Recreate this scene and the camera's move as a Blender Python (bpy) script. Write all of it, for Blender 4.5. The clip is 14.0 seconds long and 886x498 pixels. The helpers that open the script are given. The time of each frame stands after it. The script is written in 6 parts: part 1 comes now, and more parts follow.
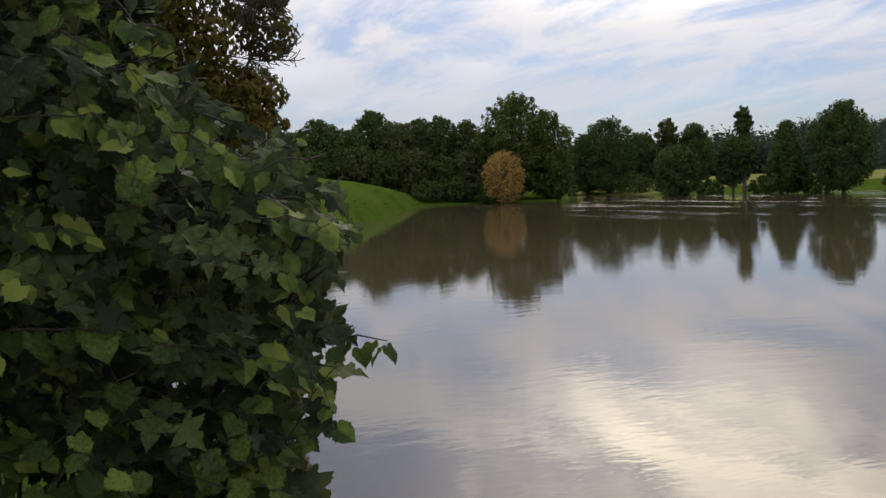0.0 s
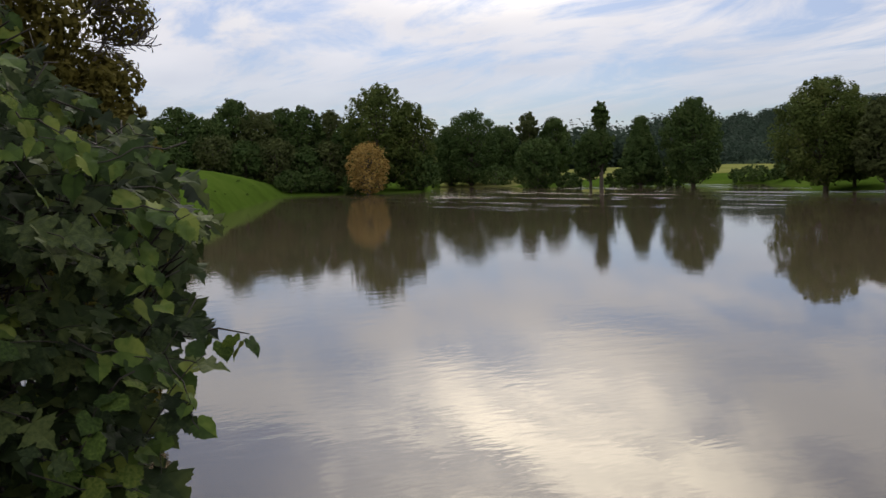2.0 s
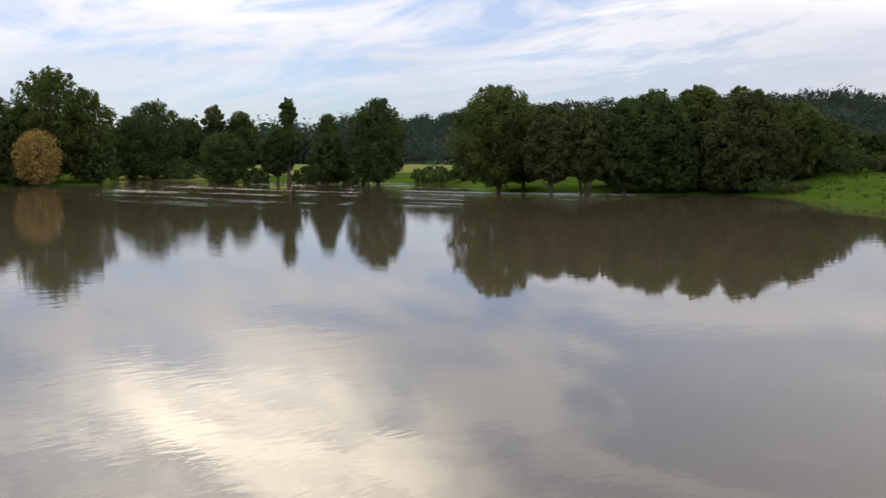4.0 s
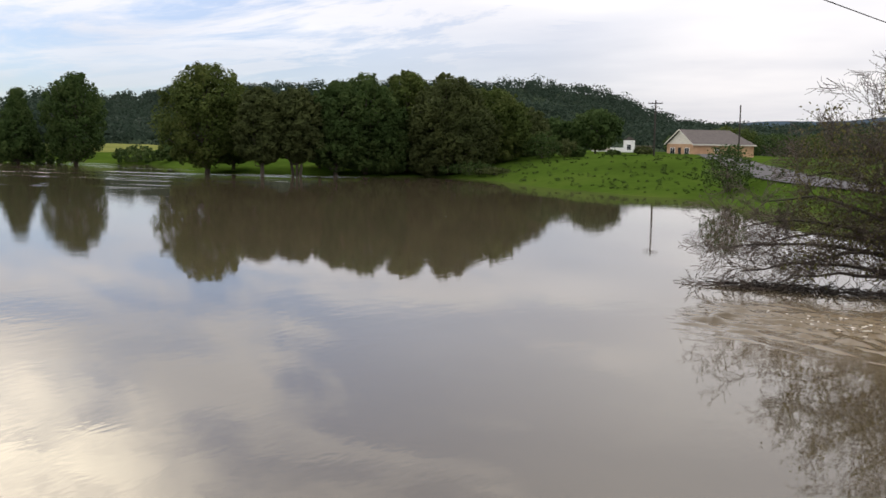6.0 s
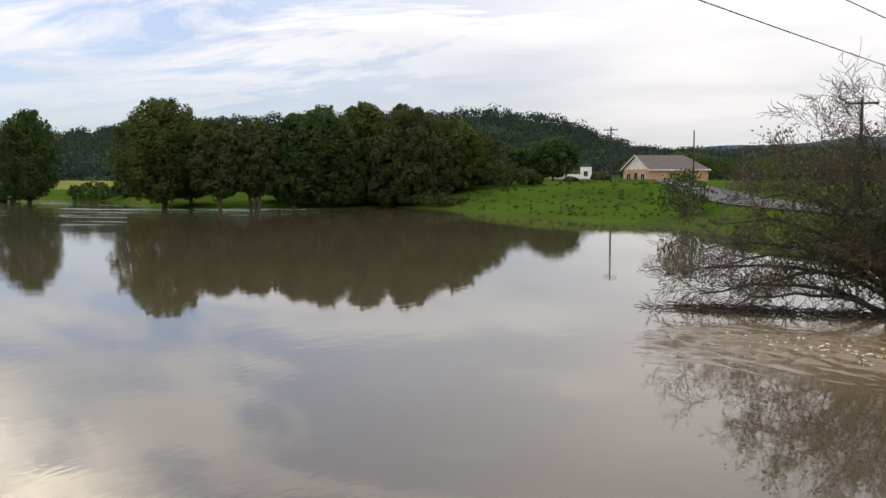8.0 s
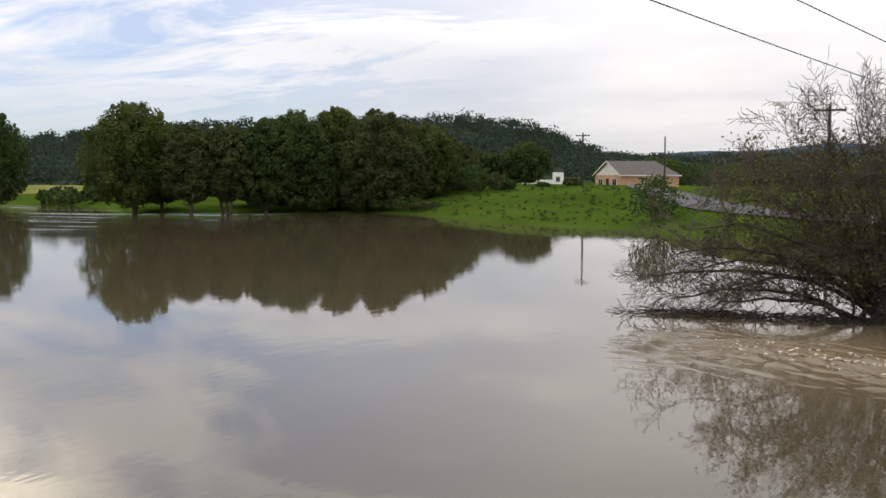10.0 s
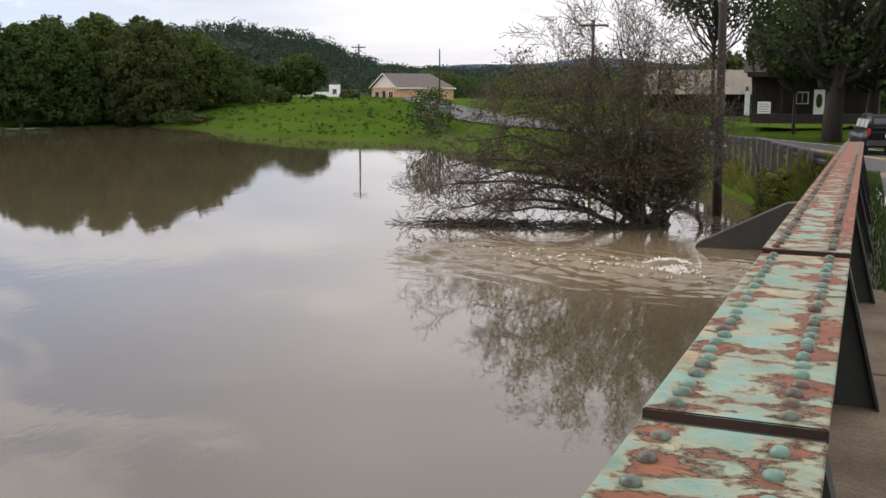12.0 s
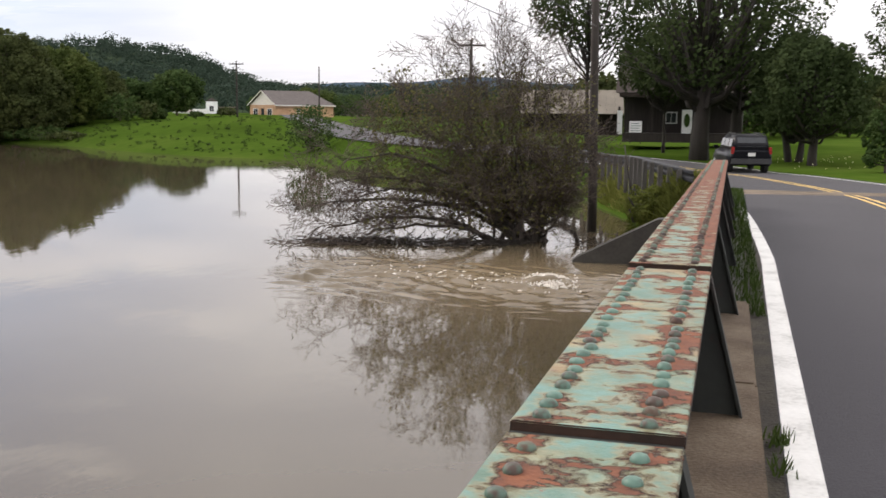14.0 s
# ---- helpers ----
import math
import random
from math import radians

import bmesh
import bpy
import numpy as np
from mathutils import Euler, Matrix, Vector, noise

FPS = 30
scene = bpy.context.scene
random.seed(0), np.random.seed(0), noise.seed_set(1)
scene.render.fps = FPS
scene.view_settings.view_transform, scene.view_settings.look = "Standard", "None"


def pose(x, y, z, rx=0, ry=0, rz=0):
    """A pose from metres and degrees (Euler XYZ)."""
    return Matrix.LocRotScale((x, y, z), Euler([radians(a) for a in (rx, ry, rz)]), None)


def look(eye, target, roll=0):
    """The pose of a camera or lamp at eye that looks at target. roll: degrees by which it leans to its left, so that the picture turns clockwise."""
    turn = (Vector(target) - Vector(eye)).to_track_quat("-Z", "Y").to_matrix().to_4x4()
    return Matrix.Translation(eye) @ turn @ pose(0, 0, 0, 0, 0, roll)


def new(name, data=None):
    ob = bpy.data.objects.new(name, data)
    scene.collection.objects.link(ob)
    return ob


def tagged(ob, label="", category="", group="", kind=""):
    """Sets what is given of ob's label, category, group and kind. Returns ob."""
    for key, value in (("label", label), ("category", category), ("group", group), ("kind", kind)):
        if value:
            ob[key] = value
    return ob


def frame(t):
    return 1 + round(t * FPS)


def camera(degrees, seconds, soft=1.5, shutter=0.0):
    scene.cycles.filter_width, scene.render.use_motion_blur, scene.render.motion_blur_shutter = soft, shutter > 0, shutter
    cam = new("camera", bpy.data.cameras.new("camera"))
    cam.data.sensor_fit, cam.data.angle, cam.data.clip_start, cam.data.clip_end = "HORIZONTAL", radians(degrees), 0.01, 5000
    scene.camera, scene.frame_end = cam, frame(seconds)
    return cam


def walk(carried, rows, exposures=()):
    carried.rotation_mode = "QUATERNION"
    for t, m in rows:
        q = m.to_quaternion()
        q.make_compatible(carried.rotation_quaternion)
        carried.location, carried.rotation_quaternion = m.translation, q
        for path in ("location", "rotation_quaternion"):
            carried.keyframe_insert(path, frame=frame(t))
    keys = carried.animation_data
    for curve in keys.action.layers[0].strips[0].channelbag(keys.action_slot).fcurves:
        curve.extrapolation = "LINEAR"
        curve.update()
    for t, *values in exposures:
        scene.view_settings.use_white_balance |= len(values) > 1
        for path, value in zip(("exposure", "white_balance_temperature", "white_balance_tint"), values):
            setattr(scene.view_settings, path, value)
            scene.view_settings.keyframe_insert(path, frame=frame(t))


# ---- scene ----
EYE = Vector((0.0, 0.0, 4.5))  # about 1.6 m above the bridge deck, 4.5 m above the flood
cam = camera(48.03, 14.0, soft=1.5, shutter=0.15)
# seconds, heading clockwise from +Y, pitch, lean, sideways drift along the bridge normal
PATH = [
    (0.0, -65.77, -3.85, -2.15, 0.0), (0.5, -65.54, -4.27, -2.29, 0.0), (1.0, -65.45, -4.54, -2.2, 0.0),
    (1.5, -62.1, -4.42, -2.02, 0.0), (2.0, -57.95, -4.61, -1.66, 0.0), (4.5, -35.39, -5.38, 0.31, 0.0),
    (5.0, -30.92, -5.85, 0.51, 0.0), (5.5, -26.89, -6.01, 0.69, 0.0), (6.0, -23.47, -5.96, 0.93, 0.0),
    (6.5, -20.56, -5.72, 0.99, 0.0), (7.0, -19.87, -5.16, 0.95, 0.0), (7.5, -21.23, -4.4, -0.27, 0.0),
    (10.0, -19.62, -3.95, -0.11, 0.0), (10.5, -16.93, -5.08, 0.01, 0.0), (11.0, -12.77, -7.11, 0.4, 0.01),
    (11.5, -9.0, -7.8, 0.93, 0.0), (12.0, -6.87, -8.94, 0.05, -0.03), (12.5, -5.31, -9.9, -0.11, -0.06),
    (13.0, -5.43, -9.68, -0.25, -0.05), (13.5, -4.5, -9.55, -0.61, -0.036), (14.0, 0.0, -7.89, 0.42, 0.0)]
BRIDGE = radians(16.07)
U = Vector((math.sin(BRIDGE), math.cos(BRIDGE), 0))   # along the bridge, away from the camera
N = Vector((math.cos(BRIDGE), -math.sin(BRIDGE), 0))  # to the right of it
FALL = math.tan(radians(1.06))                        # the bridge and road fall away


def toward(az, elev, dist, eye=EYE):
    """The place at that heading and height angle (degrees), dist metres off on the level."""
    a = radians(az)
    return Vector((eye.x + dist * math.sin(a), eye.y + dist * math.cos(a), eye.z + dist * math.tan(radians(elev))))


def pathrow(t, az, pitch, lean, off):
    eye = EYE + N * off
    return t, look(eye, toward(az, pitch, 10.0, eye), lean)


walk(cam, [pathrow(*r) for r in PATH], exposures=[
    (0, -0.46, 6650, 14), (1.0, -0.46, 6650, 14), (2.0, -0.44, 6600, 14), (4.5, -0.15, 6600, 13), (5.5, -0.09, 6650, 13), (7.5, -0.14, 6750, 12), (10.0, -0.14, 6800, 12), (12.5, 0.15, 6650, 14), (14.0, 0.19, 6700, 14)])

# ---- daylight: a bright overcast sky, the sun veiled ahead to the left ----
SUN_AZ, SUN_EL = -56.0, 37.0
world = bpy.data.worlds.new("world")
scene.world = world
world.use_nodes = True
wn, wl = world.node_tree.nodes, world.node_tree.links
wn.clear()
w_out, w_bg, w_mix = wn.new("ShaderNodeOutputWorld"), wn.new("ShaderNodeBackground"), wn.new("ShaderNodeMix")
w_sky = wn.new("ShaderNodeTexSky")
w_sky.sky_type, w_sky.sun_disc = "NISHITA", False
w_sky.sun_elevation, w_sky.sun_rotation = radians(SUN_EL), radians(SUN_AZ)
w_sky.dust_density, w_sky.ozone_density = 1.2, 2.0
w_tc = wn.new("ShaderNodeTexCoord")
w_map = wn.new("ShaderNodeMapping")
w_map.inputs["Scale"].default_value = (1.3, 2.4, 1.0)
w_noise = wn.new("ShaderNodeTexNoise")
w_noise.inputs["Scale"].default_value, w_noise.inputs["Detail"].default_value = 0.75, 9.0
w_noise.inputs["Roughness"].default_value, w_noise.inputs["Distortion"].default_value = 0.62, 0.5
w_cover = wn.new("ShaderNodeValToRGB")
w_cover.color_ramp.elements[0].position, w_cover.color_ramp.elements[1].position = 0.42, 0.56
w_cover.color_ramp.elements[0].color = (0.30, 0.30, 0.30, 1)
w_map2 = wn.new("ShaderNodeMapping")
w_map2.inputs["Scale"].default_value = (0.8, 1.2, 1.0)
w_map2.inputs["Location"].default_value = (3.1, 1.7, 0.4)
# the clouds lie in a level layer
w_lift, w_flat = wn.new("ShaderNodeMath"), wn.new("ShaderNodeVectorMath")
w_lift.inputs[1].default_value = 0.13
w_flat.operation = "DIVIDE"
w_noise2 = wn.new("ShaderNodeTexNoise")
w_noise2.inputs["Scale"].default_value, w_noise2.inputs["Detail"].default_value = 1.2, 8.0
w_cloud = wn.new("ShaderNodeValToRGB")
w_cloud.color_ramp.elements[0].position, w_cloud.color_ramp.elements[1].position = 0.30, 0.70
w_cloud.color_ramp.elements[0].color, w_cloud.color_ramp.elements[1].color = (8.0, 8.2, 8.7, 1), (10.2, 10.2, 10.3, 1)
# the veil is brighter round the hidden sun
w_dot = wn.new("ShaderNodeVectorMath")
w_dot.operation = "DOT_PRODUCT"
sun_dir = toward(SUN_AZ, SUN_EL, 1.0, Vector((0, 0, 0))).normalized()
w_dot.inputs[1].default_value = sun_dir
# a thin place in the cloud below the sun
w_gap = wn.new("ShaderNodeVectorMath")
w_gap.operation = "DOT_PRODUCT"
w_gap.inputs[1].default_value = toward(-53.0, 26.0, 1.0, Vector((0, 0, 0))).normalized()
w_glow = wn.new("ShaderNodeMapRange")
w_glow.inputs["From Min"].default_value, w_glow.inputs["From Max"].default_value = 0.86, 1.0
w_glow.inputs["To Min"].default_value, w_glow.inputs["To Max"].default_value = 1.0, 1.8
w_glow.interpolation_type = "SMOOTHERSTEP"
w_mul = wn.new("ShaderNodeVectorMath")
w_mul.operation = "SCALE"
w_mix.data_type = "RGBA"
# the cloud thins towards the horizon, where blue shows
w_sep, w_band, w_low = wn.new("ShaderNodeSeparateXYZ"), wn.new("ShaderNodeMapRange"), wn.new("ShaderNodeMath")
w_band.inputs["From Min"].default_value, w_band.inputs["From Max"].default_value = 0.0, 0.15
w_band.inputs["To Min"].default_value, w_band.inputs["To Max"].default_value = 0.22, 1.0
w_low.operation = "MULTIPLY"
# the clear band is widest upriver
w_side, w_thin, w_floor = wn.new("ShaderNodeVectorMath"), wn.new("ShaderNodeMapRange"), wn.new("ShaderNodeMath")
w_side.operation, w_floor.operation = "DOT_PRODUCT", "MAXIMUM"
w_side.inputs[1].default_value = toward(-62, 0, 1.0, Vector((0, 0, 0)))
w_thin.inputs["From Min"].default_value, w_thin.inputs["From Max"].default_value = 0.60, 0.99
w_thin.inputs["To Min"].default_value, w_thin.inputs["To Max"].default_value = 1.0, 0.0
# an overcast sky is brighter overhead
w_high, w_gain = wn.new("ShaderNodeMapRange"), wn.new("ShaderNodeMath")
w_high.inputs["From Min"].default_value, w_high.inputs["From Max"].default_value = 0.0, 0.42
w_high.inputs["To Min"].default_value, w_high.inputs["To Max"].default_value = 1.0, 2.0
w_gain.operation = "MULTIPLY"
# warm light through the thin cloud before the sun
w_warm, w_warm_col, w_sum = wn.new("ShaderNodeMapRange"), wn.new("ShaderNodeVectorMath"), wn.new("ShaderNodeVectorMath")
w_warm.interpolation_type = "SMOOTHERSTEP"
w_warm.inputs["From Min"].default_value, w_warm.inputs["From Max"].default_value = 0.945, 1.0
w_warm_col.operation, w_sum.operation = "SCALE", "ADD"
w_warm_col.inputs[0].default_value = (56.0, 49.0, 34.0)
w_tint = wn.new("ShaderNodeVectorMath")
w_tint.operation = "MULTIPLY"
w_tint.inputs[1].default_value = (0.52, 0.72, 1.08)
for a, b in ((w_sep.outputs["Z"], w_lift.inputs[0]), (w_tc.outputs["Generated"], w_flat.inputs[0]), (w_lift.outputs[0], w_flat.inputs[1]), (w_flat.outputs["Vector"], w_map.inputs["Vector"]), (w_map.outputs["Vector"], w_noise.inputs["Vector"]),
             (w_flat.outputs["Vector"], w_map2.inputs["Vector"]), (w_map2.outputs["Vector"], w_noise2.inputs["Vector"]),
             (w_noise.outputs["Fac"], w_cover.inputs["Fac"]), (w_noise2.outputs["Fac"], w_cloud.inputs["Fac"]),
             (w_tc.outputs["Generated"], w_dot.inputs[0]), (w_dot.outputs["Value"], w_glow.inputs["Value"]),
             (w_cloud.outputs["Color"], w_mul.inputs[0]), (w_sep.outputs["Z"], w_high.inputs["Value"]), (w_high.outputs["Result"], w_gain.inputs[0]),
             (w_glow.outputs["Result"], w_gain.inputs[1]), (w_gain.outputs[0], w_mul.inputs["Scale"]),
             (w_cover.outputs["Color"], w_low.inputs[0]), (w_tc.outputs["Generated"], w_sep.inputs[0]), (w_sep.outputs["Z"], w_band.inputs["Value"]),
             (w_band.outputs["Result"], w_low.inputs[1]), (w_low.outputs[0], w_floor.inputs[0]), (w_tc.outputs["Generated"], w_side.inputs[0]), (w_side.outputs["Value"], w_thin.inputs["Value"]),
             (w_thin.outputs["Result"], w_floor.inputs[1]), (w_floor.outputs[0], w_mix.inputs["Factor"]), (w_sky.outputs["Color"], w_tint.inputs[0]), (w_tint.outputs[0], w_mix.inputs["A"]),
             (w_tc.outputs["Generated"], w_gap.inputs[0]), (w_gap.outputs["Value"], w_warm.inputs["Value"]), (w_warm.outputs["Result"], w_warm_col.inputs["Scale"]), (w_mul.outputs["Vector"], w_sum.inputs[0]),
             (w_warm_col.outputs["Vector"], w_sum.inputs[1]), (w_sum.outputs["Vector"], w_mix.inputs["B"]), (w_mix.outputs["Result"], w_bg.inputs["Color"]),
             (w_bg.outputs["Background"], w_out.inputs["Surface"])):
    wl.new(a, b)
w_bg.inputs["Strength"].default_value = 0.092
sun = new("sun", bpy.data.lights.new("sun", "SUN"))
sun.data.energy, sun.data.angle, sun.data.color = 0.9, radians(12), (1.0, 0.94, 0.84)
sun.matrix_world = look(sun_dir * 50, (0, 0, 0))
# ---- materials ----
def material(name, colors, scale=1.0, rough=0.7, metal=0.0, bump=0.0, fine=8.0, stretch=(1, 1, 1), island=0.0, each=0.0, spec=0.5, bump_scale=None, translucent=0.0):
    """A procedural surface: two scales of noise between the colours, relief, and variation by piece."""
    m = bpy.data.materials.new(name)
    m.use_nodes = True
    n, l = m.node_tree.nodes, m.node_tree.links
    b = n["Principled BSDF"]
    b.inputs["Roughness"].default_value, b.inputs["Metallic"].default_value = rough, metal
    b.inputs["Specular IOR Level"].default_value = spec
    tc, mp = n.new("ShaderNodeTexCoord"), n.new("ShaderNodeMapping")
    mp.inputs["Scale"].default_value = stretch
    geo = n.new("ShaderNodeNewGeometry")
    l.new(geo.outputs["Position"] if each < 0 else tc.outputs["Object"], mp.inputs["Vector"])
    big, small = n.new("ShaderNodeTexNoise"), n.new("ShaderNodeTexNoise")
    big.inputs["Scale"].default_value, big.inputs["Detail"].default_value = scale, 5
    small.inputs["Scale"].default_value, small.inputs["Detail"].default_value = scale * fine, 4
    for k in (big, small):
        l.new(mp.outputs["Vector"], k.inputs["Vector"])
    add = n.new("ShaderNodeMath")
    add.operation = "MULTIPLY_ADD"
    add.inputs[1].default_value = 0.45
    l.new(small.outputs["Fac"], add.inputs[0])
    sc = n.new("ShaderNodeMath")
    sc.operation = "MULTIPLY_ADD"
    sc.inputs[1].default_value, sc.inputs[2].default_value = 0.9, -0.17
    l.new(big.outputs["Fac"], sc.inputs[0])
    l.new(sc.outputs[0], add.inputs[2])
    last = add.outputs[0]
    if island or each > 0:
        info = n.new("ShaderNodeObjectInfo")
        va = n.new("ShaderNodeMath")
        va.operation = "MULTIPLY_ADD"
        amount = island or each
        va.inputs[1].default_value = amount
        l.new(geo.outputs["Random Per Island"] if island else info.outputs["Random"], va.inputs[0])
        sub = n.new("ShaderNodeMath")
        sub.operation = "SUBTRACT"
        sub.inputs[1].default_value = amount / 2
        l.new(last, sub.inputs[0])
        l.new(sub.outputs[0], va.inputs[2])
        last = va.outputs[0]
    ramp = n.new("ShaderNodeValToRGB")
    e = ramp.color_ramp.elements
    while len(e) < len(colors):
        e.new(0.5)
    for k, c in enumerate(colors):
        e[k].position, e[k].color = 0.22 + 0.56 * k / max(1, len(colors) - 1), (*c, 1)
    l.new(last, ramp.inputs["Fac"])
    l.new(ramp.outputs["Color"], b.inputs["Base Color"])
    if bump:
        bp = n.new("ShaderNodeBump")
        bp.inputs["Strength"].default_value, bp.inputs["Distance"].default_value = 0.8, bump
        src = small
        if bump_scale:
            src = n.new("ShaderNodeTexNoise")
            src.inputs["Scale"].default_value, src.inputs["Detail"].default_value = bump_scale, 4
            l.new(mp.outputs["Vector"], src.inputs["Vector"])
        l.new(src.outputs["Fac"], bp.inputs["Height"])
        l.new(bp.outputs["Normal"], b.inputs["Normal"])
    if translucent:
        out = n["Material Output"]
        tr, mx = n.new("ShaderNodeBsdfTranslucent"), n.new("ShaderNodeMixShader")
        mx.inputs[0].default_value = translucent
        l.new(ramp.outputs["Color"], tr.inputs["Color"])
        l.new(b.outputs[0], mx.inputs[1])
        l.new(tr.outputs[0], mx.inputs[2])
        l.new(mx.outputs[0], out.inputs["Surface"])
    return m


def leaves(name, a, b, c, t=0.32):
    return material(name, (a, b, c), scale=0.25, fine=6, rough=0.85, island=0.18, spec=0.06, translucent=t)


GRASS = material("meadow grass", ((0.025, 0.042, 0.007), (0.040, 0.071, 0.010), (0.063, 0.089, 0.017)), scale=0.06, fine=14, rough=1.0, bump=0.12, bump_scale=3.0, spec=0.0)
LEAF_DARK = leaves("dark foliage", (0.025, 0.045, 0.014), (0.046, 0.076, 0.023), (0.081, 0.111, 0.034))
LEAF_MID = leaves("green foliage", (0.033, 0.049, 0.014), (0.063, 0.087, 0.022), (0.114, 0.129, 0.038))
# darker copy of the foliage: the crowns' backlit shade is in the colour
LEAF_OAK = leaves("oak foliage darkened for backlight", (0.022, 0.034, 0.012), (0.041, 0.059, 0.022), (0.070, 0.089, 0.034))
LEAF_WARM = leaves("turning foliage", (0.057, 0.053, 0.013), (0.099, 0.086, 0.019), (0.152, 0.129, 0.030))
LEAF_GOLD = leaves("yellow autumn foliage", (0.18, 0.115, 0.034), (0.28, 0.19, 0.058), (0.37, 0.26, 0.088))
LEAF_OLIVE = leaves("olive foliage", (0.036, 0.047, 0.018), (0.061, 0.075, 0.027), (0.093, 0.108, 0.038))
# bluish, flattened greens carry the air haze over the far hills
LEAF_HILL = leaves("far foliage with painted haze", (0.024, 0.039, 0.028), (0.031, 0.048, 0.034), (0.040, 0.060, 0.041))
BARK = material("grey brown bark", ((0.035, 0.028, 0.022), (0.07, 0.056, 0.045), (0.12, 0.10, 0.08)), scale=1.5, fine=7, rough=0.95, bump=0.03, stretch=(1, 1, 0.2))
BARK_DARK = material("wet dark bark", ((0.011, 0.008, 0.006), (0.021, 0.016, 0.012), (0.037, 0.030, 0.024)), scale=2.0, fine=7, rough=0.85, bump=0.01, stretch=(1, 1, 0.3))
TWIG = material("dull brown twigs", ((0.041, 0.030, 0.023), (0.068, 0.051, 0.040), (0.102, 0.079, 0.061)), scale=2.0, fine=7, rough=0.9)
POLE_WOOD = material("weathered pole wood", ((0.016, 0.013, 0.010), (0.029, 0.023, 0.019), (0.047, 0.038, 0.031)), scale=1.2, fine=9, rough=0.9, bump=0.006, stretch=(6, 6, 0.4))
ASPHALT = material("worn asphalt", ((0.014, 0.0125, 0.016), (0.021, 0.0185, 0.0225), (0.028, 0.0255, 0.030)), scale=0.35, fine=60, rough=0.85, bump=0.006, bump_scale=70)
PAINT_WHITE = material("worn white road paint", ((0.32, 0.31, 0.29), (0.60, 0.59, 0.56), (0.70, 0.69, 0.66)), scale=2.5, fine=12, rough=0.7, bump=0.002)
PAINT_YELLOW = material("worn yellow road paint", ((0.35, 0.24, 0.08), (0.55, 0.36, 0.09), (0.6, 0.42, 0.13)), scale=2.5, fine=12, rough=0.7)
CONCRETE = material("stained concrete", ((0.042, 0.027, 0.016), (0.105, 0.074, 0.046), (0.18, 0.14, 0.098)), scale=2.2, fine=22, rough=0.95, bump=0.012, bump_scale=60)
CONCRETE_WET = material("damp weathered concrete", ((0.020, 0.017, 0.014), (0.038, 0.034, 0.028), (0.059, 0.053, 0.044)), scale=1.1, fine=10, rough=0.85, bump=0.01)


def build_mesh(name, verts, faces, mat, smooth=False):
    me = bpy.data.meshes.new(name)
    me.from_pydata(verts, [], faces)
    me.materials.append(mat)
    if smooth:
        me.polygons.foreach_set("use_smooth", [True] * len(me.polygons))
    me.update()
    return me


def quads(name, q, mat):
    """A mesh of separate quads from an (n, 4, 3) array."""
    q = np.asarray(q, dtype=np.float32)
    n = len(q)
    me = bpy.data.meshes.new(name)
    me.vertices.add(4 * n)
    me.vertices.foreach_set("co", q.reshape(-1))
    me.loops.add(4 * n)
    me.loops.foreach_set("vertex_index", np.arange(4 * n, dtype=np.int32))
    me.polygons.add(n)
    me.polygons.foreach_set("loop_start", np.arange(0, 4 * n, 4, dtype=np.int32))
    me.materials.append(mat)
    me.update(calc_edges=True)
    return me


def part(name, data, parent, mat=None, label="", m=None):
    """Links a bmesh or mesh as one mesh object under a thing or part."""
    if isinstance(data, bmesh.types.BMesh):
        me = bpy.data.meshes.new(name)
        data.to_mesh(me)
        data.free()
        me.materials.append(mat)
        data = me
    ob = new(name, data)
    if parent is not None:
        ob.parent = parent
    if m is not None:
        ob.matrix_basis = m
    return tagged(ob, label)


def thing(name, at, label, category, group="", kind="", rz=0.0):
    ob = new(name)
    ob.matrix_basis = Matrix.Translation(at) @ Matrix.Rotation(rz, 4, "Z")
    return tagged(ob, label, category, group, kind)


def box(bm, x0, x1, y0, y1, z0, z1, m=None, bevel=0.0):
    vs = [bm.verts.new((x, y, z)) for z in (z0, z1) for y in (y0, y1) for x in (x0, x1)]
    for f in ((0, 2, 3, 1), (4, 5, 7, 6), (0, 1, 5, 4), (2, 6, 7, 3), (0, 4, 6, 2), (1, 3, 7, 5)):
        bm.faces.new([vs[i] for i in f])
    if bevel:
        bmesh.ops.bevel(bm, geom=list({e for v in vs for e in v.link_edges}), offset=bevel, segments=2, affect="EDGES")
    if m is not None:
        bmesh.ops.transform(bm, matrix=m, verts=vs if not bevel else bm.verts[:])
    return bm


def tubes(runs, sides=6):
    """Vertices and faces of tapered tubes along polylines of (point, radius)."""
    verts, faces = [], []
    ring = [(math.cos(2 * math.pi * k / sides), math.sin(2 * math.pi * k / sides)) for k in range(sides)]
    for run in runs:
        base = len(verts)
        for i, (p, r) in enumerate(run):
            a, b = run[max(0, i - 1)][0], run[min(len(run) - 1, i + 1)][0]
            d = (b - a).normalized() if (b - a).length > 1e-6 else Vector((0, 0, 1))
            x = d.orthogonal().normalized() if abs(d.z) < 0.99 else Vector((1, 0, 0))
            y = d.cross(x)
            x = y.cross(d)
            for c, s in ring:
                verts.append(p + x * (c * r) + y * (s * r))
        for i in range(len(run) - 1):
            for k in range(sides):
                k2 = (k + 1) % sides
                faces.append((base + i * sides + k, base + i * sides + k2, base + (i + 1) * sides + k2, base + (i + 1) * sides + k))
        faces.append(tuple(base + (len(run) - 1) * sides + k for k in range(sides)))
        faces.append(tuple(base + k for k in reversed(range(sides))))
    return verts, faces


